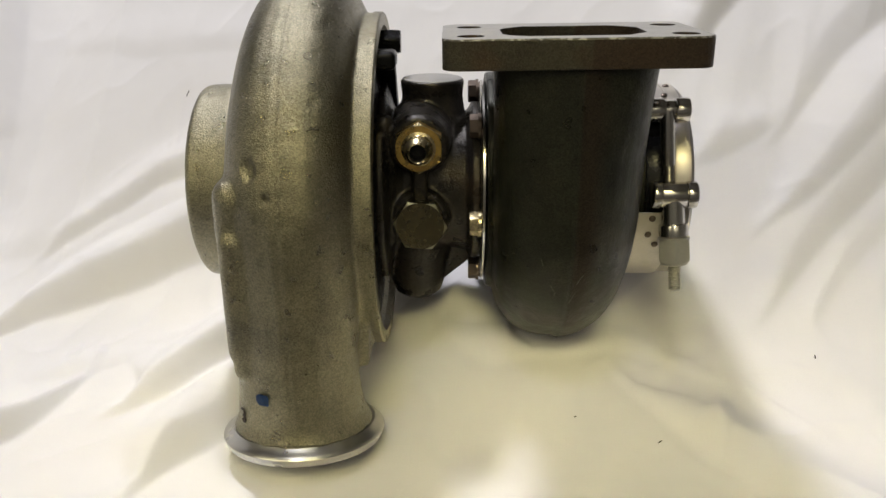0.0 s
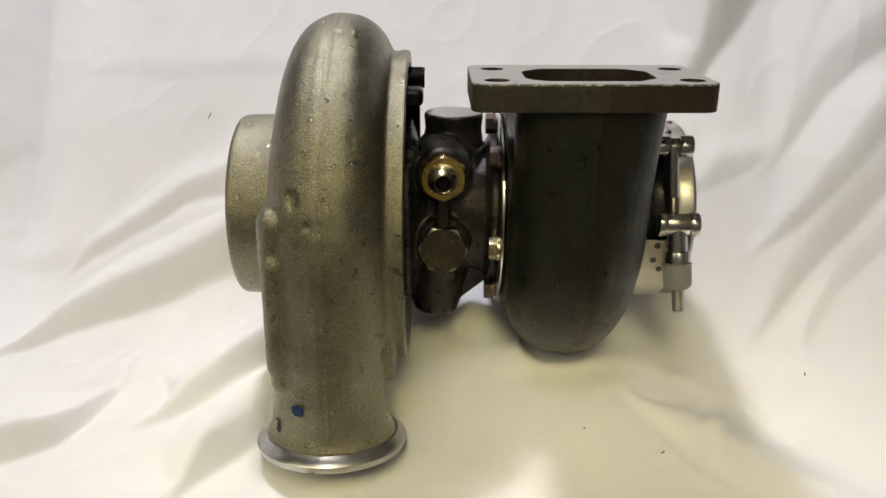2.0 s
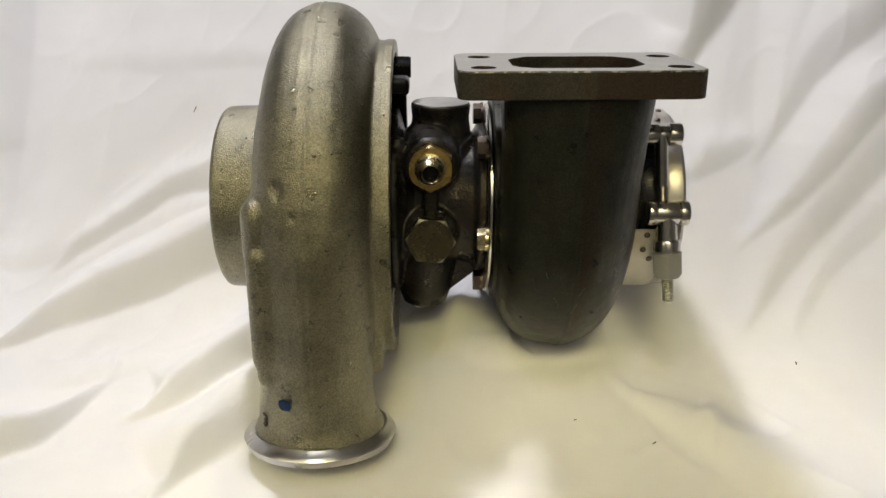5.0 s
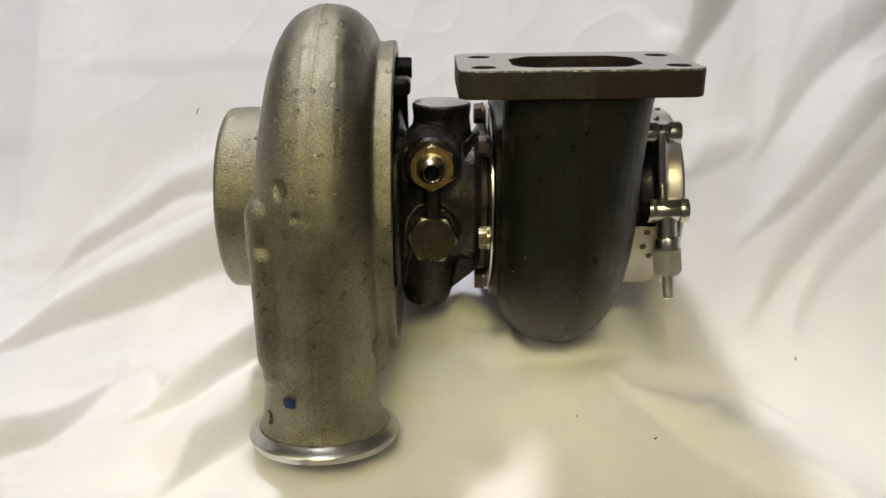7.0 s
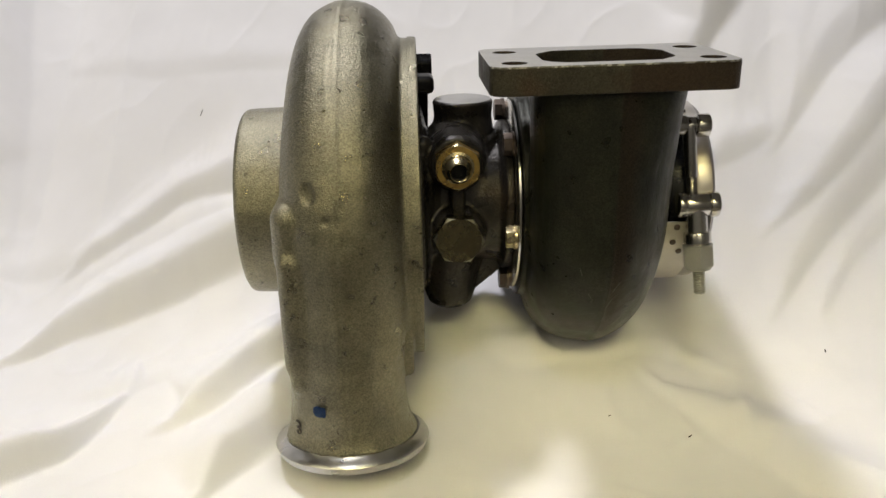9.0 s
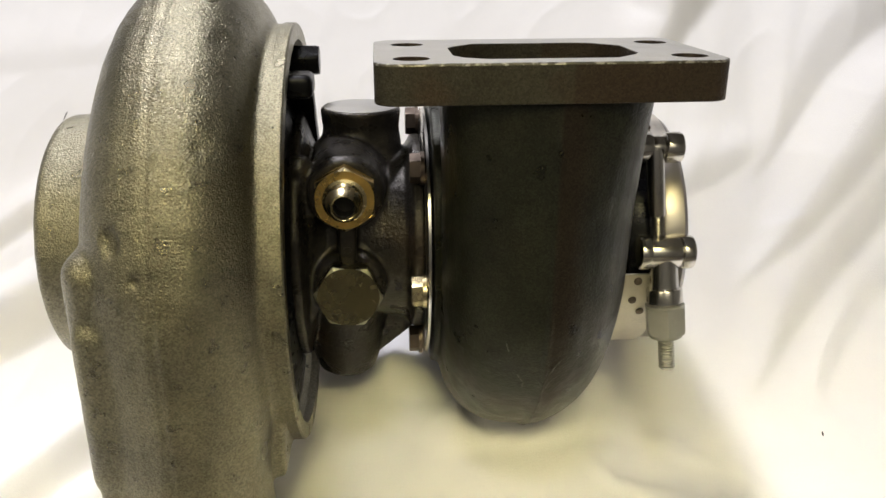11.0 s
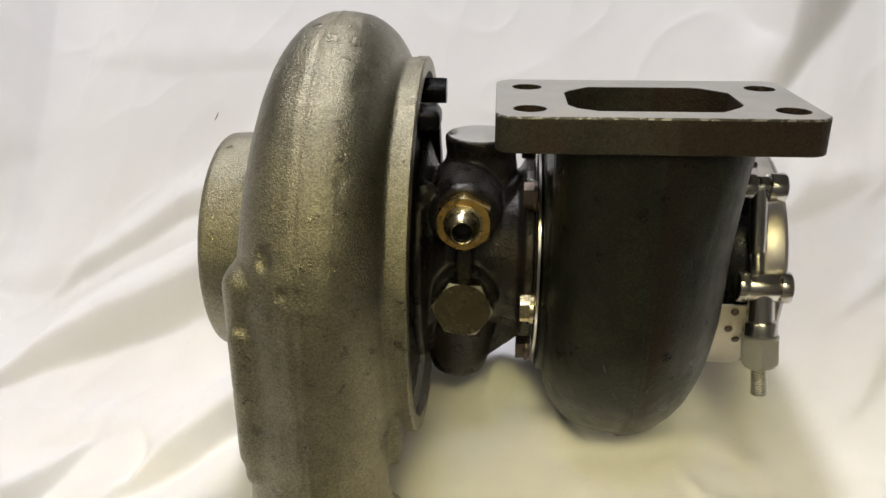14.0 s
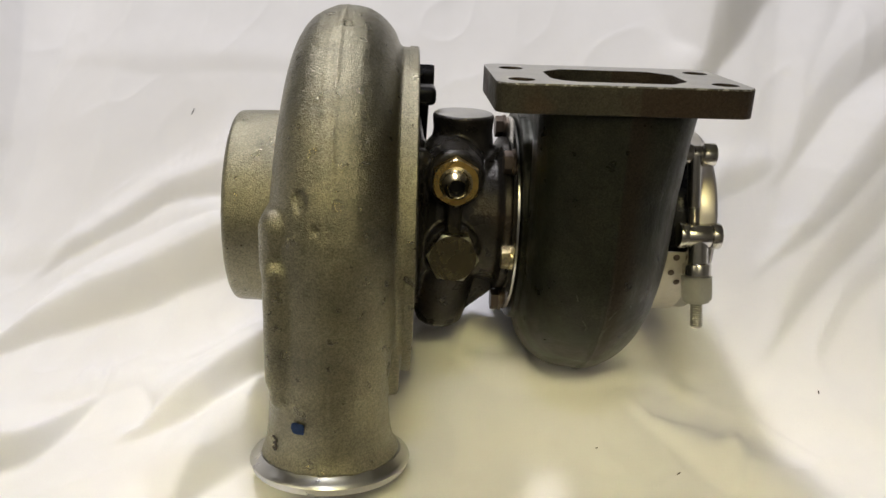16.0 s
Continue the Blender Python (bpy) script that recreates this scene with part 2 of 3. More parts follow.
def fused(ob, voxel, rounds, shape=None):
    """Fuses the solids of a casting into one skin with soft fillets, then works it over with shape(points, normals)."""
    r = ob.modifiers.new("fuse", "REMESH")
    r.mode, r.voxel_size, r.use_smooth_shade = "VOXEL", voxel, True
    s = ob.modifiers.new("soften", "SMOOTH")
    s.factor, s.iterations = 0.5, rounds
    bpy.context.view_layer.update()
    me = bpy.data.meshes.new_from_object(ob.evaluated_get(bpy.context.evaluated_depsgraph_get()))
    ob.modifiers.clear()
    old, ob.data = ob.data, me
    name = old.name
    bpy.data.meshes.remove(old)
    me.name = name
    n = len(me.vertices)
    co, no = np.empty(n * 3), np.empty(n * 3)
    me.vertices.foreach_get("co", co)
    me.vertex_normals.foreach_get("vector", no)
    co, no = co.reshape(-1, 3), no.reshape(-1, 3)
    lumps = np.array([noise.noise(Vector(p) * 160) + 0.5 * noise.noise(Vector(p) * 420) for p in co])
    push = lumps * 0.00010 + (shape(co) if shape else 0)
    me.vertices.foreach_set("co", (co + no * push[:, None]).ravel())
    me.polygons.foreach_set("use_smooth", np.ones(len(me.polygons), bool))
    me.update()
    return ob


def on_front(ob, x, z, reach=0.0013):
    """How near the front of a casting comes at x and z."""
    n = len(ob.data.vertices)
    co = np.empty(n * 3)
    ob.data.vertices.foreach_get("co", co)
    co = co.reshape(-1, 3)
    near = co[(np.abs(co[:, 0] - x) < reach) & (np.abs(co[:, 2] - z) < reach)]
    return float(near[:, 1].min())


def lerp(x, xs, ys):
    return float(np.interp(x, xs, ys))


# ---------------------------------------------------------------- the room
def slab(name, lo, hi, mat, label, kind="structure", category=""):
    bm = bmesh.new()
    box(bm, lo, hi)
    return tagged(part(name, bm, mat, smooth=False), label, category or name.split("_")[0], kind=kind)


slab("floor", (-2.2, -2.2, -0.845), (2.2, 2.4, -0.795), FLOOR, "dark plain workshop floor below the table")
slab("ceiling", (-2.2, -2.2, 1.9), (2.2, 2.4, 1.95), CEILING, "plain pale painted ceiling over the table")
slab("wall_north", (-2.2, 2.4, -0.83), (2.2, 2.5, 1.95), WALL, "plain brownish workshop wall")
slab("wall_south", (-2.2, -2.3, -0.83), (2.2, -2.2, 1.95), WALL, "plain brownish workshop wall")
slab("wall_east", (2.2, -2.3, -0.83), (2.3, 2.5, 1.95), WALL, "plain brownish workshop wall")
slab("wall_west", (-2.3, -2.3, -0.83), (-2.2, 2.5, 1.95), WALL, "plain brownish workshop wall")

table = tagged(new("work_table"), "dark wooden work table under the white cloth", "table")
table.location = (0, 0.35, -0.795)
bm = bmesh.new()
box(bm, (-0.8, -0.55, 0.733), (0.8, 0.65, 0.773), 0.004)
part("tabletop", bm, WOOD, table)
for sx in (-0.74, 0.74):
    for sy in (-0.49, 0.59):
        bm = bmesh.new()
        box(bm, (sx - 0.03, sy - 0.03, 0), (sx + 0.03, sy + 0.03, 0.733), 0.004)
        part("leg", bm, WOOD, table)

# ---------------------------------------------------------------- the cloth
FOLDS = []


def fold(*points, back=2.0):
    """A soft fold along the line of points (x, y, width, height): a sharp valley on the line, a round crest that wide to its left."""
    FOLDS.append((points, back))


fold((-0.276, 0.416, 0.0037, 0.0056), (-0.246, 0.429, 0.0099, 0.0151), (-0.214, 0.444, 0.0130, 0.0198), (-0.181, 0.457, 0.0131, 0.0199), (-0.149, 0.469, 0.0140, 0.0214), back=2.0)
fold((-0.255, 0.488, 0.0051, 0.0054), (-0.218, 0.498, 0.0078, 0.0083), (-0.188, 0.514, 0.0086, 0.0091), (-0.160, 0.514, 0.0133, 0.0141), back=2.0)
fold((-0.244, 0.477, 0.0063, 0.0019), (-0.211, 0.488, 0.0115, 0.0035), (-0.185, 0.495, 0.0109, 0.0034), (-0.153, 0.498, 0.0090, 0.0028), back=2.0)
fold((-0.325, 0.506, 0.0089, 0.0024), (-0.293, 0.497, 0.0146, 0.0040), (-0.260, 0.491, 0.0105, 0.0029), back=2.0)
fold((-0.239, 0.295, 0.0100, 0.0153), (-0.223, 0.308, 0.0106, 0.0161), (-0.206, 0.326, 0.0085, 0.0129), (-0.194, 0.365, 0.0030, 0.0046), back=2.0)
fold((-0.160, 0.341, 0.0031, 0.0047), (-0.145, 0.349, 0.0095, 0.0145), (-0.130, 0.365, 0.0118, 0.0179), (-0.114, 0.390, 0.0117, 0.0178), (-0.093, 0.417, 0.0115, 0.0175), back=2.0)
fold((-0.130, 0.286, 0.0029, 0.0044), (-0.121, 0.302, 0.0098, 0.0149), (-0.111, 0.319, 0.0119, 0.0181), (-0.098, 0.344, 0.0120, 0.0182), (-0.086, 0.364, 0.0107, 0.0163), back=2.0)
fold((-0.213, 0.374, 0.0087, 0.0021), (-0.195, 0.376, 0.0123, 0.0029), (-0.182, 0.385, 0.0079, 0.0019), back=2.0)
fold((-0.164, 0.407, 0.0036, 0.0007), (-0.141, 0.410, 0.0050, 0.0010), (-0.121, 0.414, 0.0048, 0.0010), back=1.5)
fold((-0.299, 0.637, 0.0049, 0.0011), (-0.242, 0.607, 0.0103, 0.0023), (-0.187, 0.600, 0.0101, 0.0022), (-0.128, 0.594, 0.0093, 0.0020), back=1.5)
fold((-0.319, 0.542, 0.0058, 0.0028), (-0.325, 0.584, 0.0106, 0.0051), (-0.332, 0.632, 0.0158, 0.0077), (-0.343, 0.692, 0.0242, 0.0117), back=1.5)
fold((-0.356, 0.560, 0.0078, 0.0019), (-0.340, 0.574, 0.0101, 0.0024), (-0.331, 0.581, 0.0063, 0.0015), back=2.0)
fold((0.169, 0.523, 0.0093, 0.0121), (0.181, 0.530, 0.0180, 0.0235), (0.195, 0.538, 0.0315, 0.0383), (0.209, 0.552, 0.0283, 0.0298), back=2.0)
fold((0.149, 0.458, 0.0034, 0.0016), (0.167, 0.459, 0.0096, 0.0044), (0.186, 0.463, 0.0076, 0.0035), back=1.5)
fold((0.195, 0.473, 0.0035, 0.0006), (0.206, 0.506, 0.0101, 0.0017), (0.219, 0.549, 0.0114, 0.0019), back=1.5)
fold((0.161, 0.456, 0.0027, 0.0004), (0.184, 0.483, 0.0087, 0.0014), (0.198, 0.515, 0.0109, 0.0018), back=1.5)
fold((0.202, 0.462, 0.0039, 0.0025), (0.229, 0.478, 0.0128, 0.0082), (0.259, 0.495, 0.0166, 0.0107), (0.291, 0.510, 0.0161, 0.0103), back=2.0)
fold((0.216, 0.483, 0.0034, 0.0006), (0.230, 0.505, 0.0069, 0.0012), (0.247, 0.528, 0.0087, 0.0015), (0.258, 0.542, 0.0088, 0.0015), back=2.0)
fold((0.182, 0.417, 0.0022, 0.0015), (0.203, 0.422, 0.0069, 0.0048), (0.226, 0.432, 0.0113, 0.0078), (0.249, 0.443, 0.0130, 0.0090), (0.277, 0.458, 0.0135, 0.0093), back=2.0)
fold((0.177, 0.384, 0.0036, 0.0021), (0.200, 0.399, 0.0104, 0.0062), (0.232, 0.418, 0.0142, 0.0084), (0.270, 0.436, 0.0152, 0.0090), back=2.0)
fold((0.203, 0.378, 0.0037, 0.0010), (0.228, 0.398, 0.0091, 0.0025), (0.261, 0.412, 0.0112, 0.0031), back=2.0)
fold((0.093, 0.338, 0.0032, 0.0025), (0.112, 0.319, 0.0108, 0.0086), (0.132, 0.291, 0.0154, 0.0123), (0.155, 0.256, 0.0153, 0.0122), back=1.4)
fold((-0.002, 0.380, 0.0023, 0.0015), (0.016, 0.359, 0.0086, 0.0055), (0.031, 0.352, 0.0093, 0.0060), (0.046, 0.352, 0.0030, 0.0019), back=1.5)
fold((0.055, 0.350, 0.0017, 0.0007), (0.074, 0.354, 0.0044, 0.0019), (0.100, 0.360, 0.0061, 0.0026), (0.130, 0.352, 0.0032, 0.0014), back=1.5)
fold((0.154, 0.339, 0.0010, 0.0009), (0.162, 0.328, 0.0016, 0.0016), (0.171, 0.317, 0.0010, 0.0009), back=1.0)
fold((0.131, 0.305, 0.0029, 0.0019), (0.136, 0.315, 0.0071, 0.0047), (0.141, 0.327, 0.0046, 0.0033), back=1.0)
fold((-0.205, 0.392, 0.0010, 0.0009), (-0.205, 0.397, 0.0019, 0.0018), (-0.204, 0.403, 0.0009, 0.0009), back=1.0)
fold((-0.190, 0.388, 0.0013, 0.0011), (-0.191, 0.395, 0.0027, 0.0023), (-0.193, 0.403, 0.0014, 0.0011), back=1.0)
fold((0.097, 0.304, 0.0008, 0.0006), (0.101, 0.307, 0.0013, 0.0010), (0.106, 0.311, 0.0008, 0.0006), back=1.0)
fold((0.182, 0.359, 0.0054, 0.0013), (0.198, 0.330, 0.0113, 0.0027), (0.210, 0.300, 0.0152, 0.0036), back=2.0)


def soft_max(a, k):
    return 0.5 * (a + np.sqrt(a * a + k * k))


def drape(x, y):
    """The sheet without folds: flat in front, sloping up behind and aside, lifted under the turbocharger."""
    y0 = np.interp(x, [-0.6, -0.306, -0.25, -0.18, 0.0, 0.09, 0.18, 0.3, 0.6], [0.53, 0.505, 0.462, 0.45, 0.42, 0.39, 0.350, 0.31, 0.29])
    x0 = np.interp(y, [0.3, 0.45, 0.6], [-0.62, -0.40, -0.335])
    z = soft_max(y - y0, 0.05) + soft_max(x0 - x, 0.03)
    z = np.where(z > 0.30, 0.30 + 0.08 * np.tanh((z - 0.30) / 0.08), z) - 0.014
    z = z + 0.029 * np.exp(-(((x - 0.060) / 0.055) ** 2 + ((y - 0.375) / 0.050) ** 2))
    # bunched up below the bearing housing
    return z + 0.021 * np.exp(-(((x - 0.000) / 0.030) ** 2 + ((y - 0.408) / 0.038) ** 2))


def fold_height(points, back, x, y):
    knots = np.array(points)
    t = np.linspace(0, len(knots) - 1, 8 * (len(knots) - 1) + 1)
    # a smooth line through the points
    k = np.clip(t.astype(int), 0, len(knots) - 2)
    q = (t - k)[:, None]
    pad = np.vstack([2 * knots[0] - knots[1], knots, 2 * knots[-1] - knots[-2]])
    p0, p1, p2, p3 = pad[k], pad[k + 1], pad[k + 2], pad[k + 3]
    line = 0.5 * (2 * p1 + (p2 - p0) * q + (2 * p0 - 5 * p1 + 4 * p2 - p3) * q ** 2 + (3 * p1 - p0 - 3 * p2 + p3) * q ** 3)
    widest = line[:, 2].max() * (1.5 + 2 * back) + 0.01
    lo, hi = line[:, :2].min(0) - widest, line[:, :2].max(0) + widest
    z = np.zeros_like(x)
    pick = (x > lo[0]) & (x < hi[0]) & (y > lo[1]) & (y < hi[1])
    if not pick.any():
        return z
    px, py = x[pick], y[pick]
    best = np.full(px.shape, 1e9)
    d, w, h, over = (np.zeros(px.shape) for _ in range(4))
    last = len(line) - 2
    for i in range(last + 1):
        ax, ay, aw, ah = line[i]
        bx, by, bw, bh = line[i + 1]
        dx, dy = bx - ax, by - ay
        n = math.hypot(dx, dy)
        s = ((px - ax) * dx + (py - ay) * dy) / (n * n)
        c = np.clip(s, 0, 1)
        side = ((py - ay) * dx - (px - ax) * dy) / n
        far = np.hypot(px - ax - c * dx, py - ay - c * dy)
        near = far < best
        best = np.where(near, far, best)
        d, w, h = np.where(near, side, d), np.where(near, aw + c * (bw - aw), w), np.where(near, ah + c * (bh - ah), h)
        out = np.zeros(px.shape)
        if i == 0:
            out = np.maximum(out, -s * n)
        if i == last:
            out = np.maximum(out, (s - 1) * n)
        over = np.where(near, out, over)
    d = d + 0.0010 * np.sin(60 * px + 45 * py)
    w = np.maximum(w, 0.003)
    soft = 0.05 * w + 0.0005
    u = 0.5 * (d + np.sqrt(d * d + soft * soft)) / w
    rise = 1.08 * (1 - np.clip(1 - u, 0, 1) ** 1.6)
    fall = np.exp(-(np.maximum(u - 1, 0) / back) ** 2)
    z[pick] = h * rise * fall * np.exp(-(over / (1.2 * w + 0.006)) ** 2)
    return z


def cloth_height(x, y):
    z = drape(x, y)
    for points, back in FOLDS:
        z = z + fold_height(points, back, x, y)
    # small creases, drawn out along the slope
    flat_x, flat_y = x.ravel(), y.ravel()
    fine = np.array([1 - 2.2 * abs(noise.noise(Vector((a * 9 + 3 * b, b * 5 - 4 * a, 0.3)))) for a, b in zip(flat_x, flat_y)])
    tiny = np.array([noise.noise(Vector((a * 22 + 11 * b, b * 13 - 8 * a, 2.7))) for a, b in zip(flat_x, flat_y)])
    # close streaks running up the slope on the far side, and fine crumples all over
    streak = np.array([noise.noise(Vector(((a + 0.6 * b) * 5, (b - 0.85 * a) * 42, 5.1))) for a, b in zip(flat_x, flat_y)]).reshape(x.shape)
    crumple = np.array([1 - 2 * abs(noise.noise(Vector((a * 26 - 9 * b, b * 26 + 7 * a, 8.4)))) for a, b in zip(flat_x, flat_y)]).reshape(x.shape)
    z = z + 0.0010 * streak * np.clip((x - 0.13) / 0.08, 0, 1) * np.clip((y - 0.36) / 0.08, 0, 1) + 0.0009 * np.clip(crumple, 0, 1) ** 3
    z = z + (0.0012 * np.clip(fine, 0, 1) ** 2 + 0.0013 * tiny).reshape(x.shape)
    # the outlet flange presses the sheet flat
    near = np.exp(-(((x + 0.0655) ** 2 + (y - 0.324) ** 2) / 0.05 ** 2) ** 2)
    return z * (1 - near) + near * (-0.0130)


def cloth():
    nx, ny = 760, 460
    xs, ys = np.linspace(-0.66, 0.66, nx), np.linspace(0.252, 0.93, ny)
    gx, gy = np.meshgrid(xs, ys)
    # the sheet gapes open at the rear corner: two straight edges from one point
    apex, e1, e2 = np.array((-0.343, 0.690)), np.array((-0.9962, 0.0871)), np.array((-0.2, 0.98))
    vx, vy = gx - apex[0], gy - apex[1]
    d1, d2 = e1[0] * vy - e1[1] * vx, e2[0] * vy - e2[1] * vx
    inside = (d1 < 0) & (d2 > 0)
    edge = inside & (np.minimum(-d1, d2) < 0.0045)
    to1 = edge & (-d1 < d2)
    to2 = edge & ~to1
    for pick, e, d in ((to1, e1, d1), (to2, e2, d2)):
        gx = np.where(pick, gx + e[1] * d, gx)
        gy = np.where(pick, gy - e[0] * d, gy)
    gz = cloth_height(gx, gy)
    co = np.stack([gx, gy, gz], -1).reshape(-1, 3)
    i = np.arange(nx * ny).reshape(ny, nx)
    faces = np.stack([i[:-1, :-1], i[:-1, 1:], i[1:, 1:], i[1:, :-1]], -1).reshape(-1, 4)
    hole = (inside & ~edge).ravel()
    faces = faces[~hole[faces].any(1)]
    me = bpy.data.meshes.new("cloth")
    me.from_pydata(co.tolist(), [], faces.tolist())
    me.polygons.foreach_set("use_smooth", np.ones(len(faces), bool))
    me.materials.append(CLOTH)
    ob = new("cloth", me)
    s = ob.modifiers.new("thickness", "SOLIDIFY")
    s.thickness, s.offset = 0.0012, -1
    return tagged(ob, "creased white cotton sheet draped over table and backing", "cloth")


cloth()

# board that holds the sheet up behind
bm = bmesh.new()
box(bm, (-0.60, 0.0, -0.012), (0.60, 0.42, 0.0), 0.002)
bm.transform(Matrix.Translation((0, 0.535, -0.0205)) @ Matrix.Rotation(radians(44), 4, "X"))
tagged(part("backing_board", bm, WOOD), "dark brown wooden board leaning behind the cloth", "board")

# lint and marks on the cloth
def lint(x, y, length, turn, r=0.00026):
    bm = bmesh.new()
    pts = []
    for i in range(6):
        d = length * (i / 5 - 0.5)
        px, py = x + d * math.cos(turn), y + d * math.sin(turn)
        pts.append((px, py, float(cloth_height(np.array([[px]]), np.array([[py]]))[0, 0]) + 0.0002))
    rings = []
    for i, p in enumerate(pts):
        k = r * (0.5 + math.sin(math.pi * (i + 0.5) / 6))
        side = Vector((-math.sin(turn), math.cos(turn), 0)) * k
        p = Vector(p)
        rings.append([p - side, p + Vector((0, 0, k * 0.7)), p + side, p - Vector((0, 0, k * 0.7))])
    loft(bm, rings)
    tagged(part("lint", bm, SPECK), "tiny dark speck of lint on the white cloth", "lint", "lint on the cloth")


for x, y, length, turn in ((-0.186, 0.574, 0.004, 1.2), (0.0635, 0.322, 0.0013, 0.3), (0.1015, 0.311, 0.0030, 0.7), (0.189, 0.356, 0.0018, 1.4)):
    lint(x, y, length, turn)

# ---------------------------------------------------------------- the turbocharger
AX, AZ = 0.394, 0.1015          # the shaft runs along x at this y and z
turbo = tagged(new("turbocharger"), "turbocharger with grey aluminium compressor and dark iron turbine on cloth", "turbocharger")
turbo.location = (0, AX, 0)


def P(x, u, w):
    """A point by its place along the shaft, and across and above it."""
    return Vector((x, u, w + AZ))


def polar(x, r, degrees):
    a = radians(degrees)
    return P(x, r * math.cos(a), r * math.sin(a))


def volute(bm, angles, outer, half_r, half_x, centre_x, n=36, square=lambda a: 2.3):
    """A scroll swept about the shaft; angle 180 faces the front, 90 the top."""
    rings = []
    for a in angles:
        ro, hr, hx, cx = outer(a), half_r(a), half_x(a), centre_x(a)
        ring, k = [], 2 / square(a)
        for i in range(n):
            t = 2 * math.pi * i / n
            c, s = math.cos(t), math.sin(t)
            c, s = math.copysign(abs(c) ** k, c), math.copysign(abs(s) ** k, s)
            ring.append(polar(cx + hx * s, ro - hr + hr * c, a))
        rings.append(ring)
    return rings


def compressor():
    X = -0.0635
    bm = bmesh.new()
    rings = volute(bm, range(-170, 181, 6),
                   lambda a: lerp(a, [-170, -90, 0, 90, 180], [0.084, 0.087, 0.094, 0.1020, 0.1000]),
                   lambda a: lerp(a, [-170, -90, 0, 90, 180], [0.012, 0.017, 0.022, 0.0265, 0.0295]),
                   lambda a: lerp(a, [-170, -90, 0, 90, 135, 180], [0.012, 0.017, 0.022, 0.0252, 0.0268, 0.0290]),
                   lambda a: lerp(a, [-170, -90, 0, 90, 180], [-0.050, -0.052, -0.056, X + 0.0018, X]), square=lambda a: 2.15)
    n = len(rings[0])
    # the discharge runs down from the front of the scroll to a slightly tilted mouth
    for w, r, dx, tilt, cu in ((-0.015, 0.0293, 0, 0, -0.0705), (-0.03, 0.0285, -0.0004, 0, -0.0712), (-0.045, 0.0275, -0.0012, 2, -0.0722), (-0.06, 0.0270, -0.0020, 4, -0.0730), (-0.072, 0.0275, -0.0022, 6, -0.0730), (-0.083, 0.0284, -0.0022, 8, -0.0722), (-0.0905, 0.0294, -0.0020, 9.5, -0.0712), (-0.0955, 0.0313, -0.0019, 9.5, -0.0707), (-0.0985, 0.0331, -0.0018, 9.5, -0.0705)):
        k = math.tan(radians(tilt))
        rings.append([P(X + dx + r * math.sin(t), cu - r * math.cos(t), w + k * r * math.cos(t)) for t in (2 * math.pi * i / n for i in range(n))])
    loft(bm, rings)
    # body of revolution: inlet pipe, shroud and the clamping ring
    turned(bm, P(0, 0, 0), (1, 0, 0), [(-0.070, 0.040), (-0.1165, 0.040), (-0.1183, 0.0425), (-0.1180, 0.0468), (-0.1165, 0.0486), (-0.086, 0.0496), (-0.078, 0.055), (-0.066, 0.071), (-0.052, 0.078), (-0.044, 0.081), (-0.0385, 0.0815), (-0.0365, 0.083),
                                       (-0.031, 0.083), (-0.031, 0.077), (-0.034, 0.076), (-0.045, 0.055)], 72, closed=True)
    # flat web and tongue beside the discharge
    box(bm, P(-0.0924, -0.0948, -0.058), P(-0.070, -0.045, 0.0042), 0.0055, 3)
    box(bm, P(-0.0907, -0.0945, -0.066), P(-0.070, -0.045, -0.040), 0.0050, 3)
    box(bm, P(-0.0940, -0.0925, -0.010), P(-0.075, -0.045, 0.0250), 0.0085, 4)
    # foot of the ring beside the discharge
    box(bm, P(-0.0480, -0.0680, -0.072), P(-0.0335, -0.0380, -0.045), 0.0015, 2)
    def worn(co):
        """Parting ridges, a round dent, a pit and the chipped edge of the tongue."""
        x, y, z = co[:, 0], co[:, 1], co[:, 2] - AZ
        out = np.hypot(y, z) > 0.075
        front = out & (y < 0.02)
        d = front * 0.00030 * np.exp(-((x + 0.0672) / 0.0022) ** 2)
        d += front * 0.00045 * np.exp(-((x + 0.0630) / 0.0007) ** 2)
        d += front * 0.00030 * (np.tanh((x + 0.0545) / 0.0020) - np.tanh((x + 0.0500) / 0.004)) * 0.5
        r = np.sqrt(((x + 0.0757) / 0.0029) ** 2 + ((z + AZ - 0.1315) / 0.0041) ** 2)
        d += (y < -0.05) * (-0.0015 * np.exp(-r ** 5))
        for px, pz, pr, h in ((-0.0690, 0.1208, 0.0015, 0.0014), (-0.0705, 0.1216, 0.0010, -0.0003), (-0.0505, 0.1560, 0.0017, 0.0004), (-0.0470, 0.1835, 0.0025, 0.0004)):
            d -= (y < -0.02) * h * np.exp(-((x - px) ** 2 + (z + AZ - pz) ** 2) / pr ** 2)
        return d
    ob = fused(part("compressor_housing", bm, CAST, turbo, "grey sand-cast aluminium scroll housing"), 0.0009, 16, worn)
    # machined outer face of the ring
    bm = bmesh.new()
    turned(bm, P(0, 0, 0), (1, 0, 0), [(-0.0325, 0.0772), (-0.0281, 0.0772), (-0.0281, 0.0829), (-0.0287, 0.0835), (-0.0325, 0.0835)], 96, closed=True)
    part("clamping_ring", bm, CAST, ob, "smooth machined edge of the housing ring")
    # bright band flange round the tilted mouth
    bm = bmesh.new()
    turned(bm, (0, 0, 0), (0, 0, 1), [(0.0, 0.0355), (0.0004, 0.0368), (0.0030, 0.0376), (0.0038, 0.0380), (0.0046, 0.0376), (0.0056, 0.0362), (0.0066, 0.0348), (0.0080, 0.0335), (0.0080, 0.027), (0.0, 0.027)], 72, closed=True)
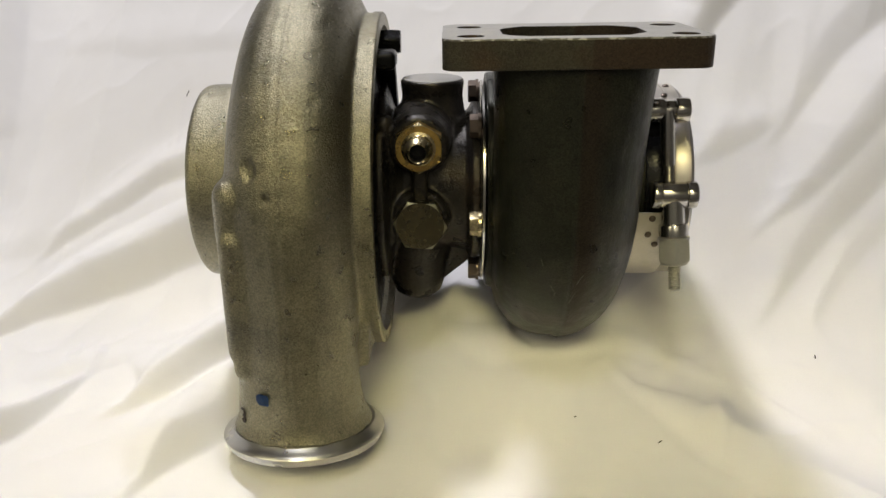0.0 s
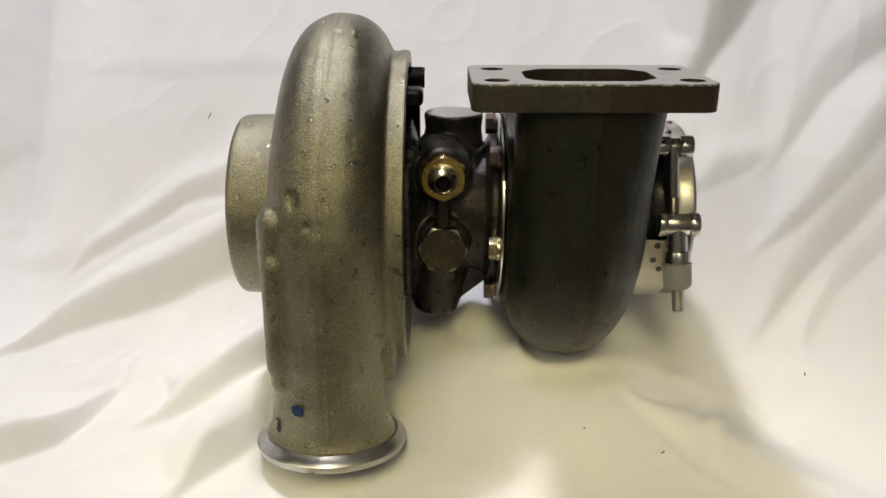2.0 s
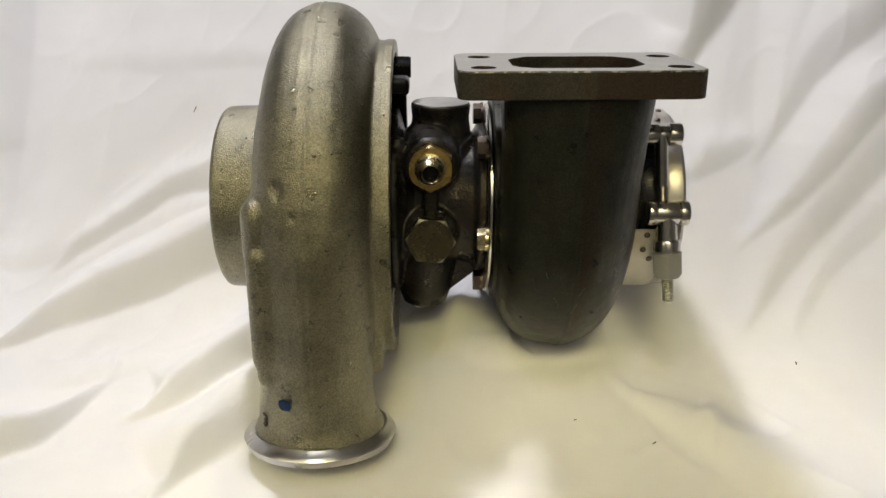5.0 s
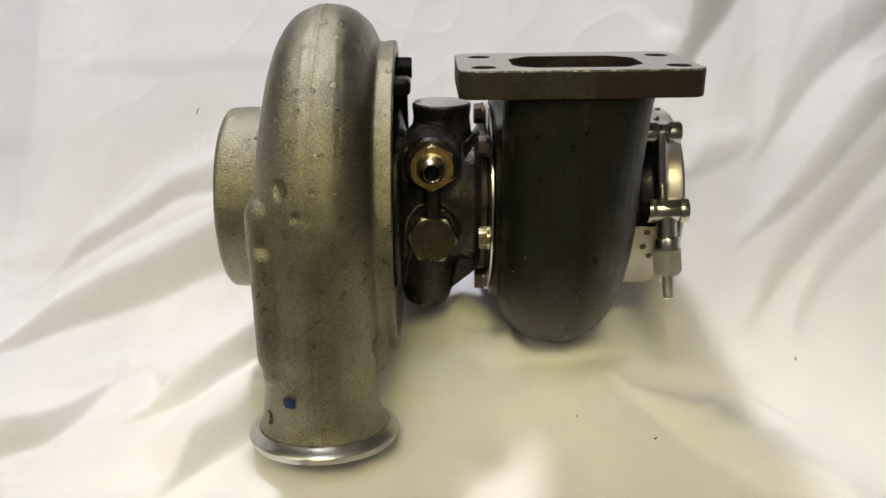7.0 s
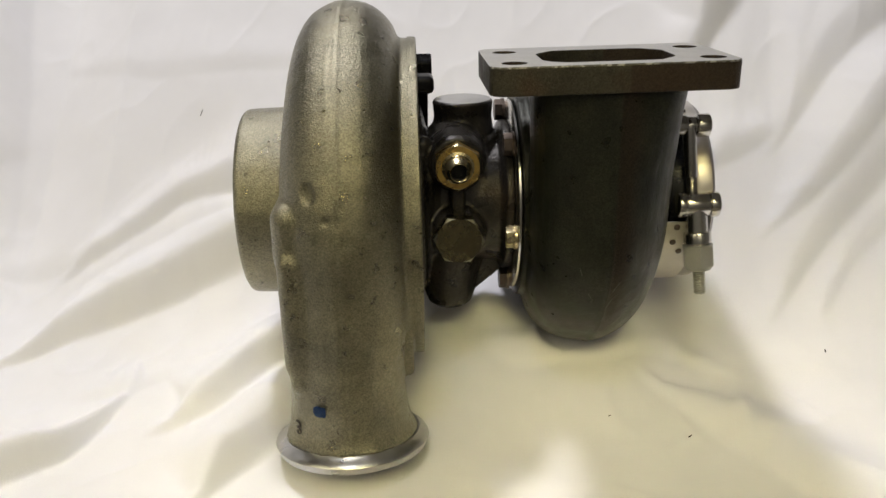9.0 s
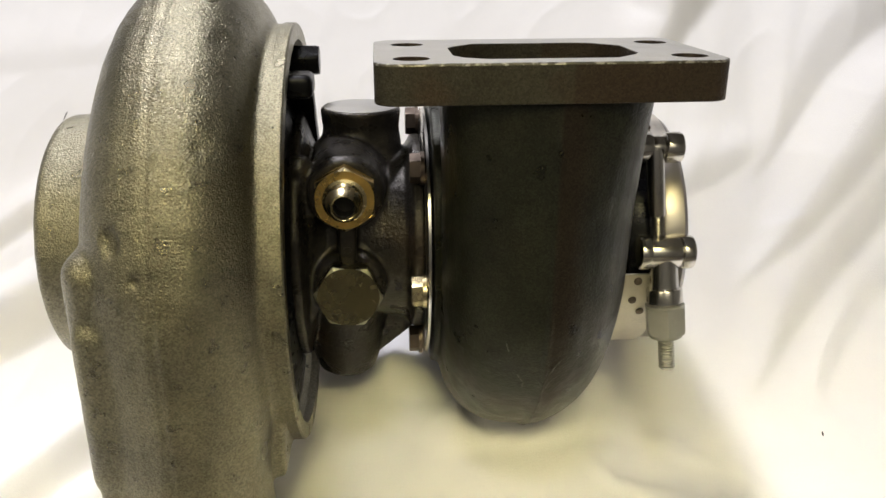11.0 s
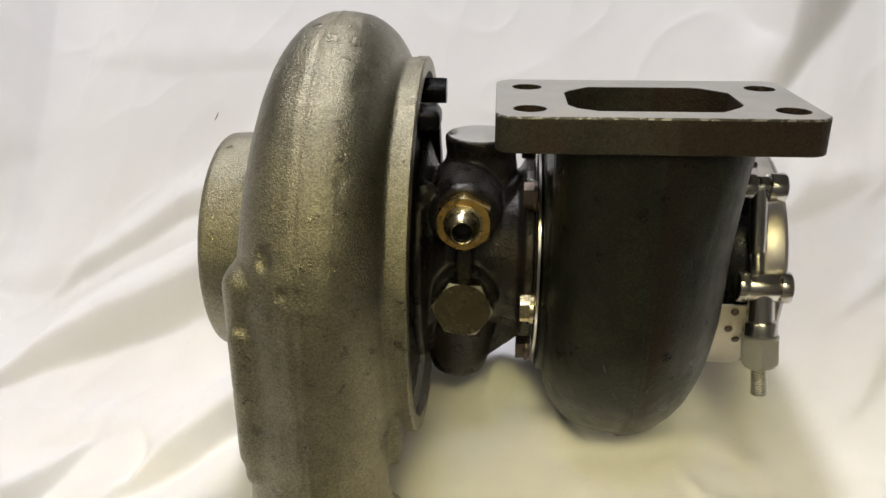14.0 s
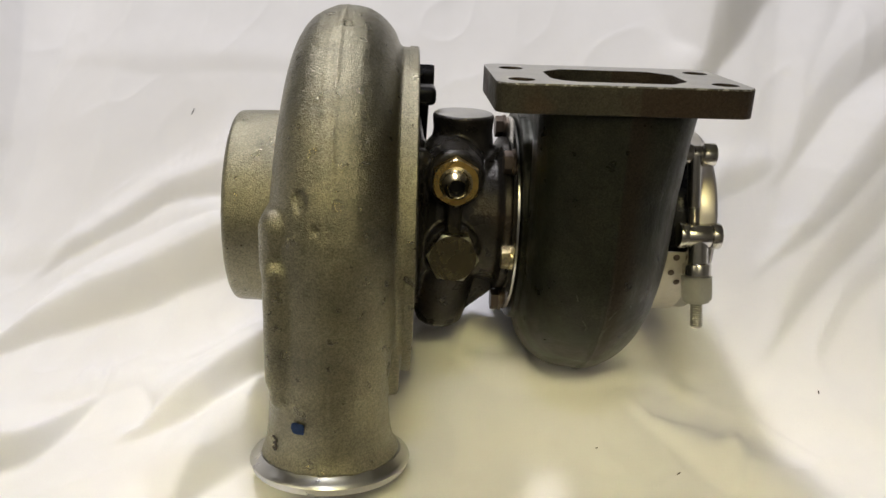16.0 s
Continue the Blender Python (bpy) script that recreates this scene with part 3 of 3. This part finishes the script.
    bm.transform(Matrix.Translation(P(-0.0655, -0.0703, -AZ - 0.0050)) @ Matrix.Rotation(radians(-9.5), 4, "X"))
    part("outlet_flange", bm, MACHINED, ob, "bright turned aluminium flange")
    # cast figure on the side of the discharge
    text = bpy.data.curves.new("cast_figure", "FONT")
    text.body, text.size, text.extrude, text.align_x, text.align_y = "3", 0.0105, 0.0003, "CENTER", "CENTER"
    probe = new("cast_figure_outline", text)
    bpy.context.view_layer.update()
    me = bpy.data.meshes.new_from_object(probe.evaluated_get(bpy.context.evaluated_depsgraph_get()))
    bpy.data.objects.remove(probe)
    a = radians(54)
    side, up, out = Vector((math.cos(a), -math.sin(a), 0)), Vector((0, 0, 1)), Vector((-math.sin(a), -math.cos(a), 0))
    me.transform(Matrix.Translation(P(-0.0655, -0.0725, 0.0165 - AZ) + out * 0.0287) @ Matrix((side, up, out)).transposed().to_4x4())
    me.materials.append(SPECK)
    figure = new("cast_figure", me)
    figure.parent = ob
    tagged(figure, "dark figure cast in the metal")
    # blue paint dab
    bm = bmesh.new()
    grid = []
    for i in range(7):
        row = []
        for j in range(7):
            a, b = i / 3 - 1, j / 3 - 1
            q = 1 - 0.16 * (a * a * b * b) + 0.05 * math.sin(5 * a + 3 * b)
            x, z = -0.0772 + 0.0030 * a * q, 0.0305 + 0.0028 * b * q
            row.append((x, on_front(ob, x, z) - 0.0003, z))
        grid.append([bm.verts.new(p) for p in row])
    for i in range(6):
        for j in range(6):
            bm.faces.new((grid[i][j], grid[i + 1][j], grid[i + 1][j + 1], grid[i][j + 1]))
    bmesh.ops.solidify(bm, geom=bm.faces[:], thickness=0.0002)
    part("paint_mark", bm, BLUE, ob, "small dab of blue paint")
    return ob


comp = compressor()


def parted(co):
    """The faint parting line down the front of the turbine casting."""
    x, y, z = co[:, 0], co[:, 1], co[:, 2] - AZ
    return (y < 0.0) * (0.0011 * np.exp(-((x - 0.0566) / 0.0009) ** 2) + 0.0007 * (np.tanh((x - 0.0574) / 0.001) - np.tanh((x - 0.066) / 0.004)) * 0.6)


def turbine():
    bm = bmesh.new()
    hx = lambda a: lerp(a, [180, 225, 270, 360, 450, 500], [0.0325, 0.0306, 0.0285, 0.024, 0.016, 0.012])
    rings = volute(bm, range(180, 505, 3),
                   lambda a: lerp(a, [180, 225, 270, 360, 450, 500], [0.0848, 0.0812, 0.0777, 0.074, 0.066, 0.062]),
                   lambda a: lerp(a, [180, 225, 270, 360, 450, 500], [0.0295, 0.0295, 0.0290, 0.023, 0.015, 0.010]),
                   hx, lambda a: lerp(a, [180, 225, 270, 360, 450], [0.0560, 0.0548, 0.0545, 0.050, 0.045]), square=lambda a: lerp(a, [180, 240, 300], [2.0, 2.25, 2.2]))
    n = len(rings[0])
    neck = []
    for w, hr, h in ((0.0695, 0.0285, 0.0345), (0.055, 0.0287, 0.0335), (0.03, 0.029, 0.0328)):
        ring = []
        for i in range(n):
            t = 2 * math.pi * i / n
            c, s = math.cos(t), math.sin(t)
            c, s = math.copysign(abs(c) ** lerp(w, [0.03, 0.07], [0.95, 0.6]), c), math.copysign(abs(s) ** lerp(w, [0.03, 0.07], [0.95, 0.6]), s)
            ring.append(P(0.0563 + h * s, -0.0555 - hr * c, w))
        neck.append(ring)
    well = [[Vector((0.0545 + (p.x - 0.0563) * 0.80, -0.0563 + (p.y + 0.0555) * 0.68, z)) for p in neck[0]] for z in (AZ + 0.03, AZ + 0.0695)]
    loft(bm, well + neck + rings)
    # bearing side disc and outlet pipe
    turned(bm, P(0, 0, 0), (1, 0, 0), [(0.0215, 0.030), (0.0215, 0.0545), (0.027, 0.0545), (0.032, 0.062), (0.065, 0.062), (0.080, 0.052), (0.087, 0.042), (0.096, 0.042), (0.096, 0.036), (0.06, 0.034)], 64, closed=True)
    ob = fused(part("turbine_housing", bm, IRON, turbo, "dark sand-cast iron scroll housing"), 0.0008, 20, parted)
    # mounting flange with its port and four holes
    bm = bmesh.new()
    T, B = 0.1815, 0.1695
    outline = []
    x0, x1, y0, y1 = 0.0012, 0.1065, 0.3068, 0.3715

    def corner(cx, cy, r, a0, k=5):
        return [(cx + r * math.cos(radians(a0 + 90 * i / k)), cy + r * math.sin(radians(a0 + 90 * i / k))) for i in range(k + 1)]
    r = 0.0065
    outline = corner(x1 - r, y1 - r, r, 0) + corner(x0 + r, y1 - r, r, 90) + corner(x0 + r, y0 + r, r, 180) + corner(x1 - r, y0 + r, r, 270)
    px0, px1, py0, py1, c = 0.0255, 0.0835, 0.3165, 0.3575, 0.0095
    port = [(px0 + c, py0), (px1 - c, py0), (px1 - 0.002, py0 + c * 0.8), (px1, py0 + c * 1.2), (px1, py1 - c), (px1 - c * 0.8, py1 - 0.0015), (px1 - c * 1.2, py1), (px0 + c, py1), (px0 + 0.002, py1 - c * 0.8), (px0, py1 - c * 1.2), (px0, py0 + c), (px0 + c * 0.3, py0 + c * 0.4)]
    loops = [outline, port]
    for hx_ in (0.0125, 0.0970):
        for hy in (0.3195, 0.3568):
            loops.append([(hx_ + 0.0054 * math.cos(2 * math.pi * i / 28), hy + 0.0054 * math.sin(2 * math.pi * i / 28)) for i in range(28)])
    tops, bots, te, be = [], [], [], []
    for lp in loops:
        a = [bm.verts.new((x, y - AX, T)) for x, y in lp]
        b = [bm.verts.new((x, y - AX, B)) for x, y in lp]
        for i in range(len(lp)):
            j = (i + 1) % len(lp)
            te.append(bm.edges.new((a[i], a[j])))
            be.append(bm.edges.new((b[i], b[j])))
            bm.faces.new((a[i], a[j], b[j], b[i]))
    bmesh.ops.triangle_fill(bm, edges=te, use_beauty=True)
    bmesh.ops.triangle_fill(bm, edges=be, use_beauty=True)
    bmesh.ops.rotate(bm, verts=bm.verts, cent=(0.051, 0, T), matrix=Matrix.Rotation(radians(-0.6), 3, "Y"))
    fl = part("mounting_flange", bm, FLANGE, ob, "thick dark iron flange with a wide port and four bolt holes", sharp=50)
    fl.data.materials.append(IRON_TOP)
    fl.data.materials.append(WORN)
    weight = fl.data.attributes.new("bevel_weight_edge", "FLOAT", "EDGE")
    for e in fl.data.edges:
        weight.data[e.index].value = float(min(fl.data.vertices[v].co.z for v in e.vertices) > T - 0.004 and all(fl.data.vertices[v].co.y < -0.0815 for v in e.vertices))
    for f in fl.data.polygons:
        f.material_index = int(f.normal.z > 0.9)
        f.use_smooth = abs(f.normal.z) < 0.9
    wv = fl.modifiers.new("worn_edge", "BEVEL")
    wv.width, wv.segments, wv.limit_method, wv.material = 0.0007, 2, "WEIGHT", 2
    bv = fl.modifiers.new("edge", "BEVEL")
    bv.width, bv.segments, bv.limit_method, bv.angle_limit = 0.0011, 2, "ANGLE", radians(50)
    return ob


turb = turbine()


def scuff(x, z, length, slant, width=0.00028):
    """A short pale scrape that follows the skin of the casting."""
    bm = bmesh.new()
    rows = []
    for i in range(7):
        k = i / 6 - 0.5
        px, pz = x + slant * length * k + 0.0002 * math.sin(9 * i), z + length * k
        py, w = on_front(turb, px, pz) - 0.0001, width * (0.35 + 0.65 * abs(math.sin(2.3 * i + 40 * x)))
        rows.append([Vector((px - w, py, pz)), Vector((px, py - 0.00012, pz)), Vector((px + w, py, pz)), Vector((px, py + 0.0003, pz))])
    loft(bm, rows)
    part("scuff", bm, SCUFF, turb, "pale scrape on the dark casting")


for x, z, length, slant in ((0.0575, 0.0700, 0.0065, 0.35), (0.0600, 0.0800, 0.0050, 0.5), (0.0487, 0.0745, 0.0030, -0.6), (0.0500, 0.0715, 0.0020, 0.2), (0.0435, 0.0880, 0.0035, -0.3)):
    scuff(x, z, length, slant)


def bearing():
    bm = bmesh.new()
    # core along the shaft
    turned(bm, P(0, 0, 0), (1, 0, 0), [(-0.030, 0.0), (-0.030, 0.050), (-0.0265, 0.050), (-0.0235, 0.036), (-0.018, 0.033), (0.004, 0.034), (0.0125, 0.0355), (0.0150, 0.040), (0.0185, 0.040), (0.0185, 0.0)], 48)
    # front pad that carries fitting and plug
    turned(bm, P(-0.0100, -0.0405, 0.0275), (0, 1, 0), [(0, 0.0125), (0.003, 0.0140), (0.04, 0.0165)], 28)
    turned(bm, P(-0.0098, -0.0405, -0.0090), (0, 1, 0), [(0, 0.0125), (0.003, 0.0140), (0.04, 0.0165)], 28)
    box(bm, P(-0.0130, -0.0425, -0.004), P(-0.0065, -0.03, 0.020), 0.0010)
    # rib beside the backplate, with a nub
    turned(bm, P(-0.0265, -0.0330, 0.0400), (0, 0, -1), [(0, 0.003), (0.003, 0.0052), (0.060, 0.0052), (0.064, 0.003)], 20)
    turned(bm, P(-0.0340, -0.0365, 0.0027), (1, 0, 0), [(0, 0.0038), (0.009, 0.0038), (0.011, 0.0020)], 20)
    # oil inlet boss on top
    turned(bm, P(-0.0046, 0, 0), (0, 0, 1), [(0.0, 0.020), (0.028, 0.0190), (0.036, 0.0160), (0.044, 0.0150), (0.051, 0.0157), (0.052, 0.0150)], 32)
    # drain boss below
    turned(bm, P(-0.0128, -0.006, 0), (0, 0, -1), [(0.0, 0.022), (0.030, 0.0188), (0.042, 0.0158), (0.052, 0.0140), (0.0575, 0.0122), (0.0605, 0.0085)], 32)
    # sloping lower body down to the drain
    body = [(-0.028, -0.015), (0.0185, -0.015), (0.0185, -0.035), (0.0165, -0.0375), (-0.0005, -0.0515), (-0.0235, -0.0515), (-0.028, -0.034)]
    loft(bm, [[P(x, u, w) for x, w in body] for u in (-0.0115, 0.0115)])
    return fused(part("bearing_housing", bm, DARK, turbo, "black-brown cast iron bearing housing with oil bosses"), 0.0008, 3)


bear = bearing()
bm = bmesh.new()
turned(bm, P(-0.0046, 0, 0.0512), (0, 0, 1), [(0, 0.0146), (0.0009, 0.0146), (0.0011, 0.0142)], 32)
part("machined_top", bm, IRON_TOP, bear, "bare milled top of the boss")


def backplate():
    bm = bmesh.new()
    turned(bm, P(0, 0, 0), (1, 0, 0), [(-0.040, 0.0), (-0.040, 0.0755), (-0.0345, 0.0755), (-0.0335, 0.072), (-0.0335, 0.058), (-0.031, 0.054), (-0.028, 0.044), (-0.028, 0.0)], 72)
    return part("backplate", bm, BLACK, turbo, "black backplate of the compressor")


back = backplate()


def bar(bm, a, b, x0, x1, thick):
    """A flat bar across the shaft from a to b, each (across, above)."""
    a, b = Vector(a), Vector(b)
    t = (b - a).normalized()
    n = Vector((-t.y, t.x)) * thick / 2
    c = [a - n, b - n, b + n, a + n]
    return loft(bm, [[P(x, p.x, p.y) for p in c] for x in (x0, x1)])


def clamp_bolts():
    bm = bmesh.new()
    box(bm, P(-0.0360, -0.0345, 0.0604), P(-0.0202, -0.0190, 0.0688), 0.0026, 4)
    plate = part("clamp_plate", bm, BLACK, turbo, "black rounded clamp tab")
    bm = bmesh.new()
    bar(bm, (-0.003, 0.0605), (0.030, 0.0160), -0.0330, -0.0225, 0.0070)
    bmesh.ops.bevel(bm, geom=bm.edges[:], offset=0.0009, segments=2, profile=0.5, affect="EDGES")
    part("clamp_arm", bm, BLACK, plate)
    bm = bmesh.new()
    hexagon(bm, P(-0.0340, 0.0070, 0.0688), (1, 0, 0), 0.0061, 0.0138, 0.3, 0.0008, 0.88)
    part("clamp_bolt", bm, BLACK, turbo, "black hexagon bolt head")


clamp_bolts()


def fitting():
    c = P(-0.0100, -0.0405, 0.0275)
    bm = bmesh.new()
    hexagon(bm, c, (0, -1, 0), 0.0119, 0.0062, math.pi / 2 + math.pi / 6, 0.0003, 0.89)
    ob = part("oil_fitting", bm, BRASS, turbo, "brass-coloured zinc oil fitting with flared nose", sharp=15)
    bright_chamfer(ob, (0, -1, 0), PALE_BRASS)
    bm = bmesh.new()
    turned(bm, c, (0, -1, 0), [(0.006, 0.0078), (0.0066, 0.0078), (0.0070, 0.0066), (0.0078, 0.0065), (0.0082, 0.0060), (0.0088, 0.0065), (0.0093, 0.0060), (0.0099, 0.0065), (0.0104, 0.0060), (0.0110, 0.0064), (0.0117, 0.0063), (0.0122, 0.0060), (0.0152, 0.0048), (0.0156, 0.0044), (0.0153, 0.0040), (0.004, 0.0039)], 36, closed=False)
    part("nose", bm, PALE_BRASS, ob, "pale flared nose with thread")
    bm = bmesh.new()
    turned(bm, c, (0, -1, 0), [(0.0062, 0.001), (0.0063, 0.00385), (0.0135, 0.00385), (0.0135, 0.0037), (0.0070, 0.0037), (0.0070, 0.001)], 24)
    part("bore", bm, HOLE, ob)
    return ob


fitting()
bm = bmesh.new()
hexagon(bm, P(-0.0098, -0.0405, -0.0090), (0, -1, 0), 0.0128, 0.0072, radians(26), 0.0003, 0.885)
bright_chamfer(part("hexagon_plug", bm, PLUG, turbo, "olive zinc-plated hexagon plug", sharp=15), (0, -1, 0), CHAMFER)

# cast ring mark on the web between fitting and plug
bm = bmesh.new()
turned(bm, P(-0.0098, -0.0420, 0.0070), (0, -1, 0), [(0, 0.0017), (0.0009, 0.0017), (0.0009, 0.0010), (0, 0.0010)], 20, closed=True)
part("cast_mark", bm, DARK, bear, "raised ring cast in the iron")

bm = bmesh.new()
turned(bm, P(0, 0, 0), (1, 0, 0), [(0.0188, 0.030), (0.0188, 0.0495), (0.0194, 0.0505), (0.0204, 0.0505), (0.0204, 0.030)], 72, closed=True)
part("heat_shield", bm, STEEL, turbo, "thin bright steel heat shield plate")
for i in range(6):
    a = 71 + 60 * i
    bm = bmesh.new()
    hexagon(bm, polar(0.0186, 0.0455, a), (-1, 0, 0), 0.0056, 0.0052, radians(a), 0.0005)
    turned(bm, polar(0.0187, 0.0455, a), (-1, 0, 0), [(0, 0.0062), (0.0014, 0.0062)], 20)
    part("turbine_bolt", bm, PALE_BRASS if i == 2 else BRONZE, turbo, "bright zinc hexagon bolt" if i == 2 else "bronzed hexagon bolt", sharp=25)


def vband():
    bm = bmesh.new()
    turned(bm, P(0, 0, 0), (1, 0, 0), [(0.1070, 0.040), (0.1070, 0.0466), (0.1078, 0.0470), (0.1145, 0.0472), (0.1160, 0.0462), (0.1160, 0.040)], 80, closed=True)
    ob = part("band_clamp", bm, RING, turbo, "bright steel band clamp round the turbine outlet")

    bm = bmesh.new()
    turned(bm, P(0, 0, 0), (1, 0, 0), [(0.0950, 0.040), (0.0950, 0.0440), (0.101, 0.0440), (0.1045, 0.0455), (0.1069, 0.0455), (0.1069, 0.040)], 80, closed=True)
    part("inner_groove", bm, BLACK, ob, "black inside of the band")

    def strap(a0, a1, xa, xb, r):
        bm = bmesh.new()
        rings = []
        for i in range(31):
            a = a0 + (a1 - a0) * i / 30
            rings.append([polar(x, rr, a) for x, rr in ((xa, r), (xa, r + 0.0012), (xb, r + 0.0012), (xb, r))])
        loft(bm, rings)
        return part("strap", bm, STRAP, ob, "satin steel strap with rivets")

    def rivet(x, r, a):
        bm = bmesh.new()
        d = polar(0, 1, a) - P(0, 0, 0)
        turned(bm, polar(x, r, a), d, [(0, 0.0016), (0.0005, 0.0015), (0.0009, 0.0009), (0.0010, 0.0002)], 14)
        part("rivet", bm, BRONZE, ob)
    strap(183, 300, 0.0885, 0.1068, 0.0470)
    strap(60, 128, 0.0905, 0.1068, 0.0470)
    strap(86, 128, 0.1069, 0.1130, 0.0473)
    for x, a in ((0.0975, 186), (0.0965, 196), (0.1005, 203), (0.1095, 95), (0.1062, 109)):
        rivet(x, 0.0485, a)
    top, low = P(0.1018, -0.0375, 0.0430), P(0.1052, -0.0495, 0.0068)

    def barrel(c, x0, x1, r):
        """A rolled end of the strap, or the pin in it, with its eased rims."""
        bm = bmesh.new()
        turned(bm, Vector((x0, c.y, c.z)), (1, 0, 0), [(0, r - 0.0008), (0.0003, r - 0.0002), (0.0008, r), (x1 - x0 - 0.0008, r), (x1 - x0 - 0.0003, r - 0.0002), (x1 - x0, r - 0.0008), (x1 - x0 - 0.0004, r - 0.0016)], 32)
        return bm
    for c, x0, x1, r in ((top, 0.0935, 0.1010, 0.0053), (top, 0.1055, 0.1122, 0.0056), (low, 0.0957, 0.0998, 0.0062), (low, 0.1112, 0.1160, 0.0062)):
        part("rolled_end", barrel(c, x0, x1, r), STEEL, ob, "rolled polished end of the strap")
    part("trunnion", barrel(top, 0.1006, 0.1060, 0.0044), STEEL, ob, "round polished trunnion")
    way = (low - top).normalized()
    way = Vector((way.x * 0.8, way.y * 0.6, way.z)).normalized()
    bm = barrel(low, 0.0995, 0.1114, 0.0057)
    turned(bm, low, way, [(0.0, 0.0050), (0.0040, 0.0052), (0.0130, 0.0053), (0.0134, 0.0063), (0.0140, 0.0066), (0.0186, 0.0066), (0.0194, 0.0060), (0.0196, 0.0040)], 32)
    part("bolt_sleeve", bm, STEEL, ob, "polished T-shaped sleeve")
    bm = bmesh.new()
    turned(bm, top + Vector((0, -0.002, 0)), way, [(0.0, 0.0034), (0.024, 0.0034), (0.0245, 0.0031)] + [(0.025 + 0.0005 * i, 0.0033 if i % 2 else 0.0027) for i in range(26)], 24)
    part("t_bolt", bm, STEEL, ob, "threaded steel T-bolt")
    bm = bmesh.new()
    turned(bm, low + way * 0.032, way, [(0.0005 * i, 0.0031 if i % 2 else 0.0025) for i in range(25)] + [(0.0125, 0.0022)], 20)
    part("bolt_end", bm, ZINC, ob, "threaded end of the T-bolt")
    bm = bmesh.new()
    turned(bm, low + way * 0.0196, way, [(0, 0.0030), (0, 0.0072), (0.0009, 0.0072), (0.0009, 0.0030)], 28, closed=True)
    part("washer", bm, NUTCOAT, ob, "thin flat washer")
    bm = bmesh.new()
    hexagon(bm, low + way * 0.0206, way, 0.0076, 0.0100, 0.2, 0.0008)
    turned(bm, low + way * 0.0303, way, [(0, 0.0062), (0.0016, 0.0060), (0.0020, 0.0054)], 24)
    part("lock_nut", bm, NUTCOAT, ob, "dull grey lock nut", sharp=25)
    return ob


vband()
